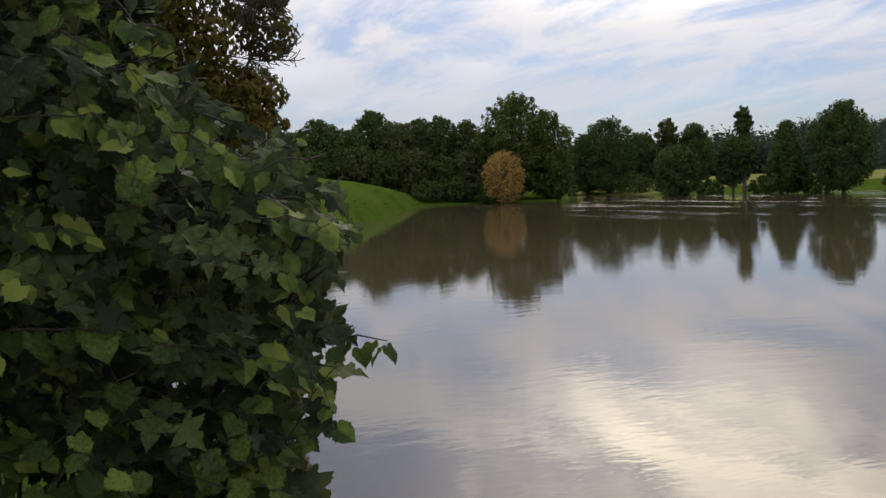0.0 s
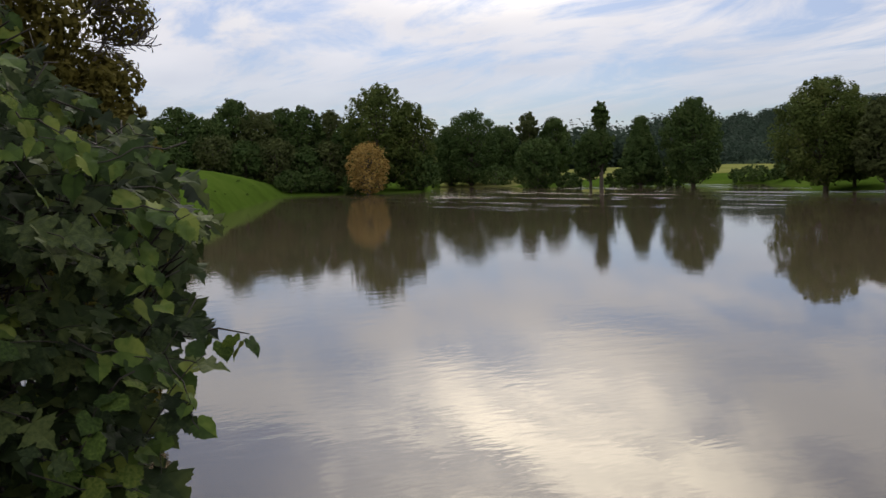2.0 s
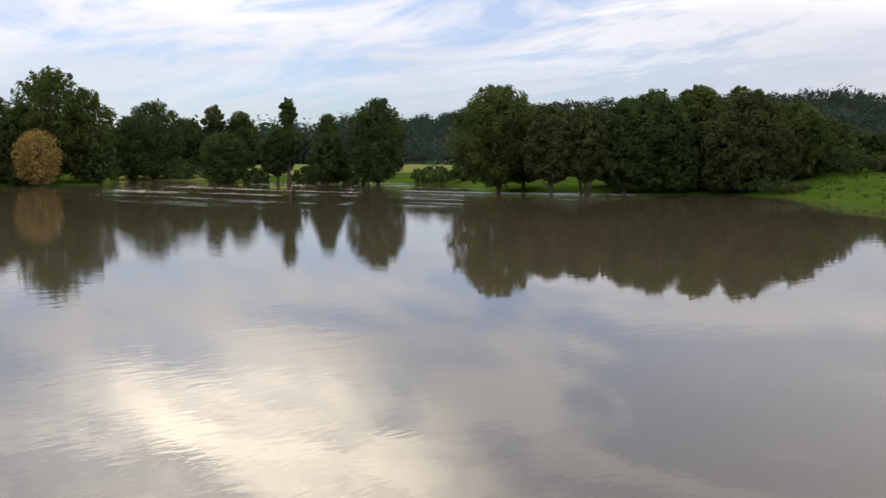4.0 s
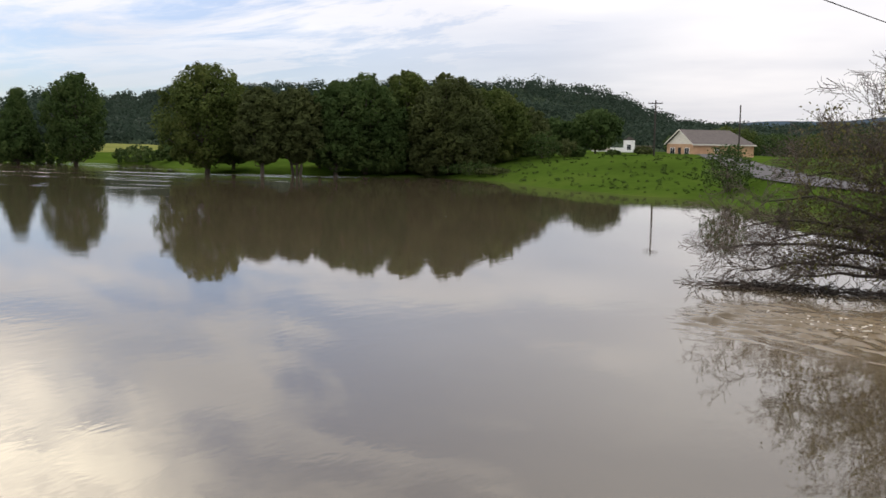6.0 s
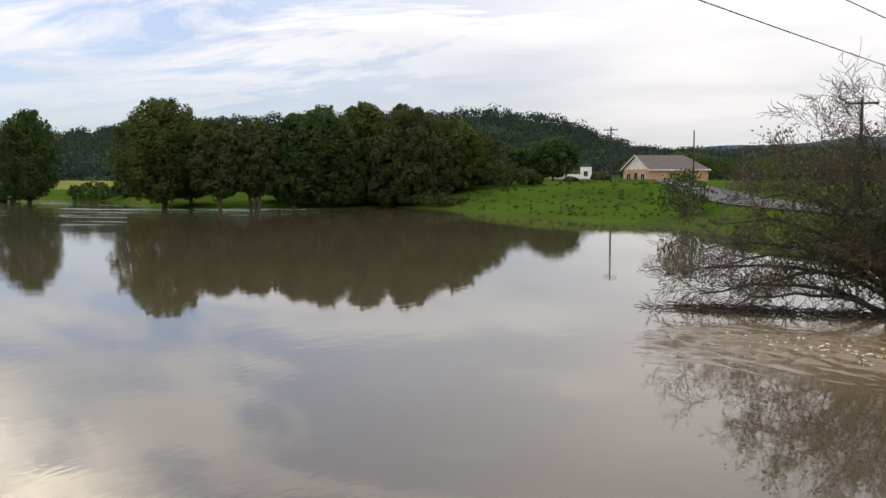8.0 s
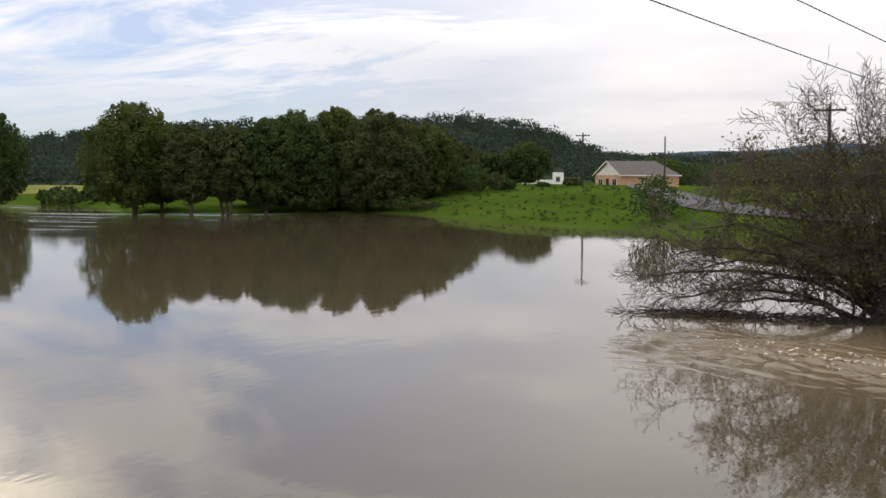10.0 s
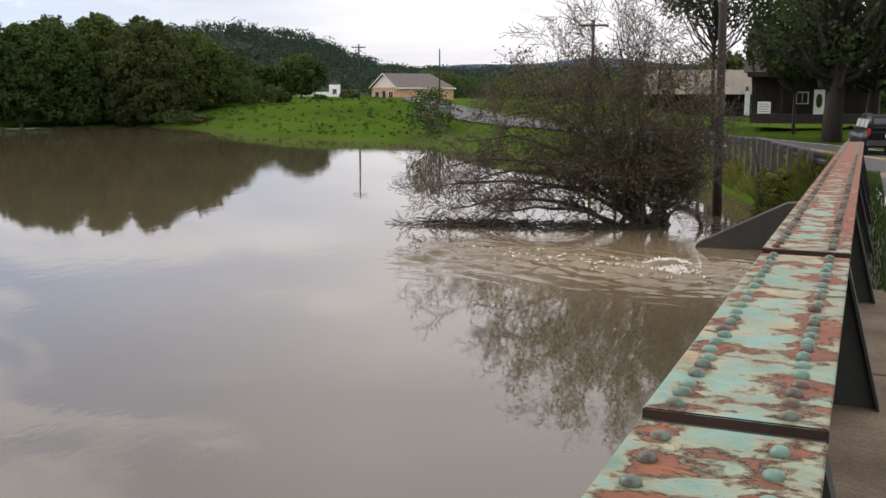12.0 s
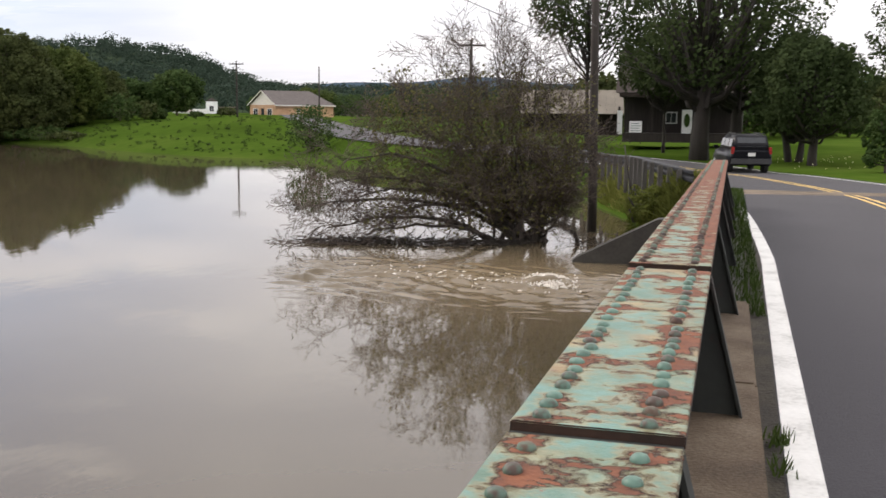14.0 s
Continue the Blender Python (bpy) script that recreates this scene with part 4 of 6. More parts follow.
RAIL_LINE = smooth_line(((7.55, 30.4), (7.8, 38), (8.2, 46), (7.6, 56), (5.2, 66)), 0.5)
rail = thing("guardrail", (0, 0, 0), "grey steel guardrail on weathered timber posts", "guardrail")


def rail_z(p):
    return road_z(p) + 0.02 - 0.28 * min(1.0, max(0.0, (42 - p.y) / 11))


prof = ((-0.02, 0.34), (0.03, 0.38), (0.03, 0.47), (-0.01, 0.52), (-0.01, 0.57), (0.03, 0.62), (0.03, 0.71), (-0.02, 0.75))
v, f = [], []
for i, p in enumerate(RAIL_LINE):
    d = RAIL_LINE[min(i + 1, len(RAIL_LINE) - 1)] - RAIL_LINE[max(0, i - 1)]
    side = Vector((-d.y, d.x, 0)).normalized()
    for o, z in prof:
        v.append((p + side * (o - 0.1)) + Vector((0, 0, rail_z(p) + z)))
    for o, z in prof[::-1]:
        v.append((p + side * (o - 0.104)) + Vector((0, 0, rail_z(p) + z)))
m2 = 2 * len(prof)
for i in range(len(RAIL_LINE) - 1):
    for k in range(m2):
        f.append((i * m2 + k, i * m2 + (k + 1) % m2, (i + 1) * m2 + (k + 1) % m2, (i + 1) * m2 + k))
part("beam", build_mesh("beam", v, f, GALV, False), rail)
post_me = bpy.data.meshes.new("post")
bm = box(bmesh.new(), -0.085, 0.085, -0.085, 0.085, -0.9, 0.70, bevel=0.012)
bm.to_mesh(post_me), bm.free()
post_me.materials.append(POST_WOOD)
acc = 0.0
for a, b in zip(RAIL_LINE, RAIL_LINE[1:]):
    acc += (b - a).length
    if acc > 1.2:
        acc = 0.0
        side = Vector((-(b - a).y, (b - a).x, 0)).normalized()
        q = b + side * 0.05
        part("post", post_me, rail, m=Matrix.Translation((q.x, q.y, rail_z(b))) @ Matrix.Rotation(krng.normal(0, 0.03), 4, "X") @ Matrix.Rotation(math.atan2((b - a).y, (b - a).x) - math.pi / 2, 4, "Z"))
# ---- buildings ----
BRICK = material("tan brick", ((0.36, 0.21, 0.12), (0.46, 0.29, 0.17), (0.54, 0.37, 0.23)), scale=0.8, fine=20, rough=0.9, bump=0.004, each=0.4)
CREAM = material("cream siding", ((0.50, 0.46, 0.40), (0.62, 0.58, 0.51), (0.68, 0.64, 0.57)), scale=0.8, fine=10, rough=0.7, stretch=(1, 1, 6))
SHINGLE = material("grey brown shingles", ((0.051, 0.042, 0.039), (0.078, 0.065, 0.060), (0.102, 0.085, 0.078)), scale=1.5, fine=10, rough=0.9, bump=0.01, each=0.3)
WHITE_PAINT = material("white painted siding", ((0.60, 0.60, 0.60), (0.74, 0.74, 0.73), (0.80, 0.80, 0.79)), scale=1.0, fine=10, rough=0.6, stretch=(1, 1, 5))
DARK_WOOD = material("dark weathered boards", ((0.013, 0.011, 0.009), (0.025, 0.019, 0.017), (0.041, 0.032, 0.026)), scale=1.5, fine=8, rough=0.9, stretch=(8, 8, 0.5), each=0.3)
OLD_ROOF = material("old brown roofing", ((0.025, 0.017, 0.014), (0.038, 0.027, 0.022), (0.054, 0.038, 0.032)), scale=1.0, fine=10, rough=0.9, bump=0.01)
TIN = material("pale tin roofing", ((0.098, 0.082, 0.060), (0.137, 0.116, 0.088), (0.170, 0.147, 0.112)), scale=0.5, fine=10, rough=0.55, metal=0.2)
GLASS = material("dark window glass", ((0.02, 0.024, 0.028), (0.035, 0.04, 0.045)), scale=2, rough=0.08, spec=0.4)


def prism(bm, x0, x1, y0, y1, z0, z1, hip=0.0):
    """A pitched roof solid along x with its ridge in the middle; hip: how far the ridge stops short of x1."""
    ym = (y0 + y1) / 2
    a = [bm.verts.new(c) for c in ((x0, y0, z0), (x1, y0, z0), (x1, y1, z0), (x0, y1, z0), (x0, ym, z1), (x1 - hip, ym, z1))]
    for f in ((0, 1, 5, 4), (2, 3, 4, 5), (3, 0, 4), (1, 2, 5), (0, 3, 2, 1)):
        bm.faces.new([a[i] for i in f])
    return bm


def window(parent, x0, x1, z0, z1, y, axis="y", out=-1, frame_mat=None):
    """A glazed window set in a wall face at y (or at x = y where axis is x), facing out."""
    fm = frame_mat or WHITE_PAINT

    def bx(a0, a1, c0, c1, d0, d1):
        lo, hi = sorted((y + out * d0, y + out * d1))
        return box(bmesh.new(), a0, a1, lo, hi, c0, c1) if axis == "y" else box(bmesh.new(), lo, hi, a0, a1, c0, c1)
    w = part("window", bx(x0, x1, z0, z1, -0.02, 0.03), parent, GLASS, "dark glazed window")
    t = 0.08
    for b in ((x0 - t, x0, z0 - t, z1 + t), (x1, x1 + t, z0 - t, z1 + t), (x0, x1, z1, z1 + t), (x0, x1, z0 - t, z0), ((x0 + x1) / 2 - 0.02, (x0 + x1) / 2 + 0.02, z0, z1)):
        part("frame", bx(*b, -0.01, 0.07), w, fm)


def brick_hall():
    """The low brick building with the cream gable."""
    c = toward(-9.52, 0, 240)
    c.z = 2.75
    view = radians(-9.52)
    t = thing("brick_building", c, "low tan brick building with cream gable and brown shingle roof", "building", rz=-view + radians(34))
    # local x runs along the front wall, y runs back along the gable end; the near corner is the origin
    L, W, H = 17.0, 11.0, 2.95
    wall = part("wall", box(bmesh.new(), 0, L, 0, W, -0.6, H), t, BRICK)
    bm = bmesh.new()
    v = [bm.verts.new(p) for p in ((0.02, 0, H), (0.02, W, H), (0.02, W / 2, H + 3.1), (0.25, 0, H), (0.25, W, H), (0.25, W / 2, H + 3.1))]
    for f in ((0, 2, 1), (3, 4, 5), (0, 1, 4, 3), (1, 2, 5, 4), (2, 0, 3, 5)):
        bm.faces.new([v[i] for i in f])
    part("gable", bm, t, CREAM, "cream gable siding")
    bm = bmesh.new()
    for sgn, y0 in ((1, -0.5), (-1, W + 0.5)):
        q = [bm.verts.new(p) for p in ((-0.45, y0, H - 0.22), (L + 0.4, y0, H - 0.22), (L - 3.2, W / 2, H + 3.25), (-0.45, W / 2, H + 3.25),
                                       (-0.45, y0, H - 0.05), (L + 0.4, y0, H - 0.05), (L - 3.2, W / 2, H + 3.45), (-0.45, W / 2, H + 3.45))]
        for f in ((0, 1, 2, 3), (4, 7, 6, 5), (0, 4, 5, 1), (0, 3, 7, 4), (1, 5, 6, 2)):
            bm.faces.new([q[i] for i in f])
    q = [bm.verts.new(p) for p in ((L + 0.4, -0.5, H - 0.06), (L + 0.4, W + 0.5, H - 0.06), (L - 3.2, W / 2, H + 3.44))]
    bm.faces.new(q)
    part("roof", bm, t, SHINGLE)
    part("fascia", box(bmesh.new(), -0.46, L + 0.42, -0.56, -0.51, H - 0.30, H - 0.02), t, CREAM)
    for y0, y1 in ((-0.5, W / 2), (W + 0.5, W / 2)):
        bm = bmesh.new()
        q = [bm.verts.new((x, y, z)) for x in (-0.5, -0.46) for y, z in ((y0, H - 0.25), (y1, H + 3.2), (y1, H + 3.5), (y0, H + 0.03))]
        for f in ((0, 1, 2, 3), (7, 6, 5, 4), (0, 4, 5, 1), (3, 2, 6, 7)):
            bm.faces.new([q[i] for i in f])
        part("rake_board", bm, t, CREAM)
    for y0, y1 in ((1.6, 3.4), (7.6, 9.4)):
        window(t, y0, y1, 0.5, 2.0, 0, "x")
    part("door", box(bmesh.new(), -0.05, 0.03, 4.9, 6.1, -0.1, 2.1), t, GLASS, "dark glass door")
    window(t, 6.0, 7.0, 1.2, 2.1, 0, "y")
    return t


brick_hall()


def white_house():
    c = toward(-13.02, 0, 235)
    c.z = 2.9
    t = thing("white_house", c, "small white two-storey house with a dark lean-to", "house", rz=radians(13.02))
    part("wall", box(bmesh.new(), -1.3, 1.3, 0, 6, -0.5, 3.4), t, WHITE_PAINT)
    bm = bmesh.new()
    prism(bm, 0, 6.4, -1.5, 1.5, 3.4, 4.3)
    bmesh.ops.rotate(bm, cent=(0, 0, 0), matrix=Matrix.Rotation(math.pi / 2, 3, "Z"), verts=bm.verts)
    part("roof", bm, t, SHINGLE)
    window(t, -0.5, 0.4, 1.2, 2.4, 0, "y")
    part("lean_to", box(bmesh.new(), 1.3, 5.0, 1.5, 5, -0.5, 2.0), t, DARK_WOOD)
    part("lean_to_roof", box(bmesh.new(), 1.3, 5.3, 1.2, 5.2, 2.0, 2.25), t, TIN)
    part("porch_wall", box(bmesh.new(), 1.32, 4.2, 0.9, 1.05, -0.5, 0.6), t, WHITE_PAINT)
    part("wing", box(bmesh.new(), -4.6, -1.32, 2, 5, -0.5, 1.7), t, WHITE_PAINT)
    return t


white_house()
fence = thing("low_shed", toward(-14.6, 0, 228) - Vector((0, 0, 1.7)), "low white shed beyond the meadow", "shed", rz=radians(14.6))
part("wall", box(bmesh.new(), -2.0, 2.0, 0, 2.5, -0.4, 1.1), fence, WHITE_PAINT)
part("roof", prism(bmesh.new(), -2.2, 2.2, -0.2, 2.7, 1.1, 1.7), fence, TIN)


def barn():
    c = toward(7.2, 0, 112)
    c.z = float(land(c.x, c.y)) - 0.2
    t = thing("barn", c, "long open farm shed with a pale tin roof", "barn", rz=radians(-7.2))
    part("wall", box(bmesh.new(), -5.2, 5.4, 2.6, 2.8, 0, 4.2), t, DARK_WOOD)
    for x in (-5.2, 5.2):
        part("side_wall", box(bmesh.new(), x, x + 0.2, 0, 3.2, 0, 3.2), t, DARK_WOOD)
    for k in range(12):
        x = -5.6 + 11.4 * k / 12
        bm = box(bmesh.new(), x, x + 0.94, -0.4, 3.9, 0, 0.04)
        part("roof_sheet", bm, t, TIN, m=Matrix.Translation((0, 0, 2.6 + 0.006 * (k % 2))) @ Matrix.Rotation(radians(38), 4, "X"))
    return t


barn()


def old_house():
    """The old house behind the big trees, dark porch in front."""
    c = toward(13.1, 0, 82)
    c.z = 2.75
    t = thing("old_house", c, "old dark timber house with a brown roof and deep porch", "house", rz=radians(-13.1))
    part("wall", box(bmesh.new(), -4.3, 5.0, 2.6, 9.5, -0.6, 3.6), t, DARK_WOOD)
    bm = bmesh.new()
    prism(bm, -4.9, 5.6, 0.2, 10.2, 3.35, 7.0)
    part("roof", bm, t, OLD_ROOF)
    part("porch_floor", box(bmesh.new(), -4.3, 5.0, 0.3, 2.58, -0.6, 0.12), t, DARK_WOOD)
    part("porch_roof", box(bmesh.new(), -4.6, 5.3, 0.0, 2.59, 3.0, 3.3), t, OLD_ROOF)
    for x in (-4.1, -2.0, 1.6, 4.7):
        part("porch_post", box(bmesh.new(), x - 0.08, x + 0.08, 0.4, 0.56, 0.12, 3.0, bevel=0.01), t, DARK_WOOD)
    door = part("door", box(bmesh.new(), 0.35, 1.15, 0.62, 0.68, 0.12, 2.0), t, WHITE_PAINT, "white panel door with a dark wreath")
    bm = bmesh.new()
    bmesh.ops.create_circle(bm, cap_ends=True, radius=0.26, segments=14, matrix=Matrix.Translation((0.75, 0.60, 1.15)) @ Matrix.Rotation(math.pi / 2, 4, "X") @ Matrix.Diagonal((0.9, 2.1, 1, 1)))
    ext = bmesh.ops.extrude_face_region(bm, geom=bm.faces[:])
    bmesh.ops.translate(bm, verts=[g for g in ext["geom"] if isinstance(g, bmesh.types.BMVert)], vec=(0, -0.04, 0))
    part("wreath", bm, door, LEAF_DARK)
    window(t, -0.9, -0.1, 0.95, 1.75, 2.6, "y")
    part("pale_panel", box(bmesh.new(), -4.75, -4.35, 0.5, 0.6, 0.0, 1.9), t, WHITE_PAINT, "white corner board")
    return t


old_house()
sign = thing("sign", toward(10.83, -1.25, 70), "small white notice board on two legs", "sign", rz=radians(-10.8))
bd = part("board", box(bmesh.new(), -0.42, 0.42, -0.03, 0.03, 0.18, 0.95, bevel=0.008), sign, WHITE_PAINT)
INK = material("faded grey lettering", ((0.22, 0.25, 0.23), (0.30, 0.33, 0.31)), scale=6, rough=0.8)
for k in range(4):
    part("text_bar", box(bmesh.new(), -0.33, 0.33 - 0.1 * (k % 2), -0.038, -0.031, 0.28 + 0.16 * k, 0.34 + 0.16 * k), bd, INK)
for x in (-0.36, 0.36):
    part("leg", box(bmesh.new(), x - 0.03, x + 0.03, 0.035, 0.09, -0.6, 0.9), sign, POLE_WOOD)

# ---- trees round the old house ----
for az, dist, top, wd, cl, seed, tr in ((14.35, 66, 10.5, 9.0, 0.27, 301, 0.56), (16.3, 70, 10.0, 8.0, 0.28, 302, 0.42), (8.1, 71, 10.2, 6.8, 0.46, 304, 0.15), (12.4, 77, 5.2, 5.0, 0.42, 303, 0.12)):
    tree_to(az, dist, top, wd, "round", LEAF_OAK, seed, clear=cl, count=5200, leaf=0.15, label="large dark oak in front of the old house", group="oaks by the house", trunk_r=tr, bark=BARK_DARK)
for az, dist, top, wd, kind, cl, seed, tr, st in ((20.3, 60, 4.2, 5.5, "wide", 0.24, 305, 0.26, 1), (19.3, 64, 4.6, 4.5, "round", 0.2, 306, 0.3, 2), (25.6, 74, 8.5, 5.5, "round", 0.3, 308, 0.35, 1)):
    tree_to(az, dist, top, wd, kind, LEAF_OAK, seed, clear=cl, count=6500, leaf=0.14, label="spreading tree on the roadside lawn", group="lawn trees", trunk_r=tr, bark=BARK_DARK, stems=st)
tree_to(23.9, 52, 0.75, 2.2, "shrub", LEAF_DARK, 309, clear=0.02, count=3500, leaf=0.11, name="bush", label="clipped rounded dark shrub on the lawn")
for k in range(9):
    tree_to(9 + 2.6 * k, 125 + 8 * (k % 3), 2.2 + 0.5 * (k % 2), 4.0, "wide", LEAF_DARK if k % 2 else LEAF_OLIVE, 320 + k, clear=0.04, count=5000, label="leafy tree behind the farmyard", group="trees behind the farmyard")
for k in range(8):
    tree_to(-9.5 + 2.1 * k, 300, 0.95 + 0.35 * (k % 3 == 1), 3.0, "wide", LEAF_MID if k % 2 else LEAF_DARK, 340 + k, clear=0.03, count=5000, label="leafy tree behind the brick building", group="trees behind the brick building")
for k, (az, d, top, wd) in enumerate(((-16.6, 150, 0.5, 1.6), (-15.9, 150, 0.1, 1.0), (-13.9, 160, -0.1, 0.8), (-12.2, 190, 0.15, 1.0), (-17.9, 148, 0.9, 2.2), (-22.0, 138, -0.9, 3.0), (-20.6, 134, -1.2, 2.0))):
    tree_to(az, d, top, wd, "shrub", LEAF_DARK if k % 3 else LEAF_OLIVE, 360 + k, clear=0.02, count=1500, leaf=0.2, name="bush", label="low dark bush on the meadow", group="meadow bushes")
for k, (az, d, top, wd) in enumerate(((-40.6, 200, -0.25, 2.4), (-38.9, 190, -0.1, 1.4), (-45.2, 196, -0.2, 2.0), (-47.7, 205, -0.3, 2.0), (-50.7, 210, -0.4, 1.6), (-54.8, 235, 0.2, 2.4), (-66.5, 197, 0.2, 2.0), (-64.8, 200, 0.4, 1.8), (-62.9, 198, 0.0, 1.4))):
    tree_to(az, d, top, wd, "shrub", LEAF_DARK, 380 + k, clear=0.02, count=2200, leaf=0.28, name="bush", label="dark hedge bush on the far bank", group="far bank bushes")

LEAF_SHRUB = leaves("yellow-green shrub foliage", (0.062, 0.075, 0.016), (0.105, 0.12, 0.027), (0.165, 0.17, 0.048))
tree_to(12.0, 34.5, -3.95, 2.4, "shrub", LEAF_SHRUB, 398, clear=0.02, count=2600, leaf=0.07, name="bush", label="yellow-green shrub on the road embankment", trunk_r=0.03)
tree_to(11.0, 37.5, -3.9, 1.2, "shrub", LEAF_SHRUB, 399, clear=0.02, count=1500, leaf=0.06, name="bush", label="small olive shrub on the road embankment", trunk_r=0.03)

# weeds and tufts on the meadow
wr2 = np.random.default_rng(21)
tuft = []
for k in range(440):
    az = wr2.uniform(-22, -4) if k < 420 else wr2.uniform(-74, -67)
    rs = np.interp(az, [q[0] for q in SHORE], [q[1] for q in SHORE])
    r = rs + 2 + 62 * wr2.uniform() ** 1.2
    p = toward(az, 0, r)
    z = float(land(p.x, p.y))
    w = wr2.uniform(0.08, 0.34)
    tuft.append(crown_quads(wr2, [(p.x, p.y, z + w * 0.5, w * 1.2, w * 1.2, w * wr2.uniform(0.4, 1.0))], 26, 0.09))
WEED = leaves("meadow weeds", (0.022, 0.038, 0.009), (0.033, 0.055, 0.013), (0.055, 0.078, 0.02))
weeds = new("weeds", quads("weeds", np.concatenate(tuft), WEED))
tagged(weeds, "scattered weeds and tufts on the green meadow", "weeds", kind="stuff")

# pale flower heads on the lawn by the old house
PETAL = material("pale yellow petals", ((0.45, 0.42, 0.22), (0.62, 0.58, 0.36), (0.7, 0.68, 0.5)), scale=4, rough=0.8, island=0.5)
heads = []
for k in range(55):
    p = toward(wr2.uniform(16.5, 24), 0, wr2.uniform(54, 72))
    z = float(land(p.x, p.y))
    heads.append(crown_quads(wr2, [(p.x, p.y, z + wr2.uniform(0.1, 0.22), 0.035, 0.035, 0.03)], 5, 0.03))
lawn_flowers = new("lawn_flowers", quads("lawn_flowers", np.concatenate(heads), PETAL))
tagged(lawn_flowers, "scattered pale yellow flowers on the lawn", "flowers", kind="stuff")

# long grass on the road's embankment and verge
blades = []
count = 34000
idx = (wr2.uniform(0.02, 0.62, count) * len(RAIL_LINE)).astype(int)
rl = np.array([p[:] for p in RAIL_LINE])
bx = rl[idx, 0] + np.where(np.arange(count) % 4 > 0, wr2.uniform(-4.2, 0.2, count), wr2.uniform(-1.0, 0.9, count))
by = rl[idx, 1] + wr2.uniform(-0.3, 0.3, count)
bx[::5], by[::5] = wr2.uniform(5.9, 8.6, len(bx[::5])), wr2.uniform(29.9, 34.0, len(bx[::5]))
bz = land(bx, by)
for x, y, z in zip(bx, by, bz):
    if z < 0.15:
        continue
    h, a, w = wr2.uniform(0.12, 0.5) * min(1, 0.4 + z) * (0.6 + 0.6 * (math.sin(x * 2.1) * math.sin(y * 1.3) + 0.5)), wr2.uniform(0, 6.28), 0.024
    dx, dy = math.cos(a) * w, math.sin(a) * w
    lx, ly = wr2.normal(0, 0.16), wr2.normal(0, 0.16)
    blades.append(((x - dx, y - dy, z - 0.06), (x + dx, y + dy, z - 0.06), (x + lx * 0.6 + dx * 0.6, y + ly * 0.6 + dy * 0.6, z + h * 0.65), (x + lx, y + ly, z + h)))
LONG_GRASS = leaves("long verge grass", (0.068, 0.077, 0.018), (0.128, 0.140, 0.031), (0.225, 0.210, 0.065))
verge = new("verge_grass", quads("verge_grass", blades, LONG_GRASS))
tagged(verge, "long rough grass on the road embankment", "grass", kind="stuff")
# ---- bare branches ----
def grow(rng, runs, tips, p, d, length, r, depth, rise, droop=0.0):
    """A branch with its side branches; tips gather the ends of the twigs."""
    n = 5 if depth > 1 else 4
    run, q, dd = [(p.copy(), r)], p.copy(), d.normalized()
    kids = []
    for i in range(n):
        dd = (dd + Vector(rng.normal(0, 0.17, 3)) + Vector((0, 0, rise - droop))).normalized()
        q = q + dd * (length / n)
        if q.z < 0.02:
            q.z = 0.02 + rng.uniform(0, 0.05)
        run.append((q.copy(), max(0.008, r * (1 - 0.72 * (i + 1) / n))))
        if i >= 1 or depth < 3:
            kids.append((q.copy(), dd.copy(), r * (1 - 0.6 * (i + 1) / n)))
    runs.append(run)
    if depth == 0:
        tips.append(q.copy())
        return
    for q, dd, rr in kids:
        for _ in range(2 if depth > 1 else 1 + (rng.uniform() < 0.5)):
            side = Vector(rng.normal(0, 1, 3))
            side = (side - dd * side.dot(dd)).normalized()
            grow(rng, runs, tips, q, dd * 0.75 + side * rng.uniform(0.5, 0.95), length * rng.uniform(0.4, 0.62), rr * 0.55, depth - 1, rise * 0.8, droop)


LEAF_SERE = leaves("sere brown green foliage", (0.062, 0.060, 0.024), (0.112, 0.106, 0.042), (0.168, 0.158, 0.064))


LIMB = material("dark wet limbs", ((0.020, 0.016, 0.012), (0.036, 0.029, 0.023), (0.058, 0.048, 0.038)), scale=2.0, fine=7, rough=0.85, bump=0.008, stretch=(1, 1, 0.4))


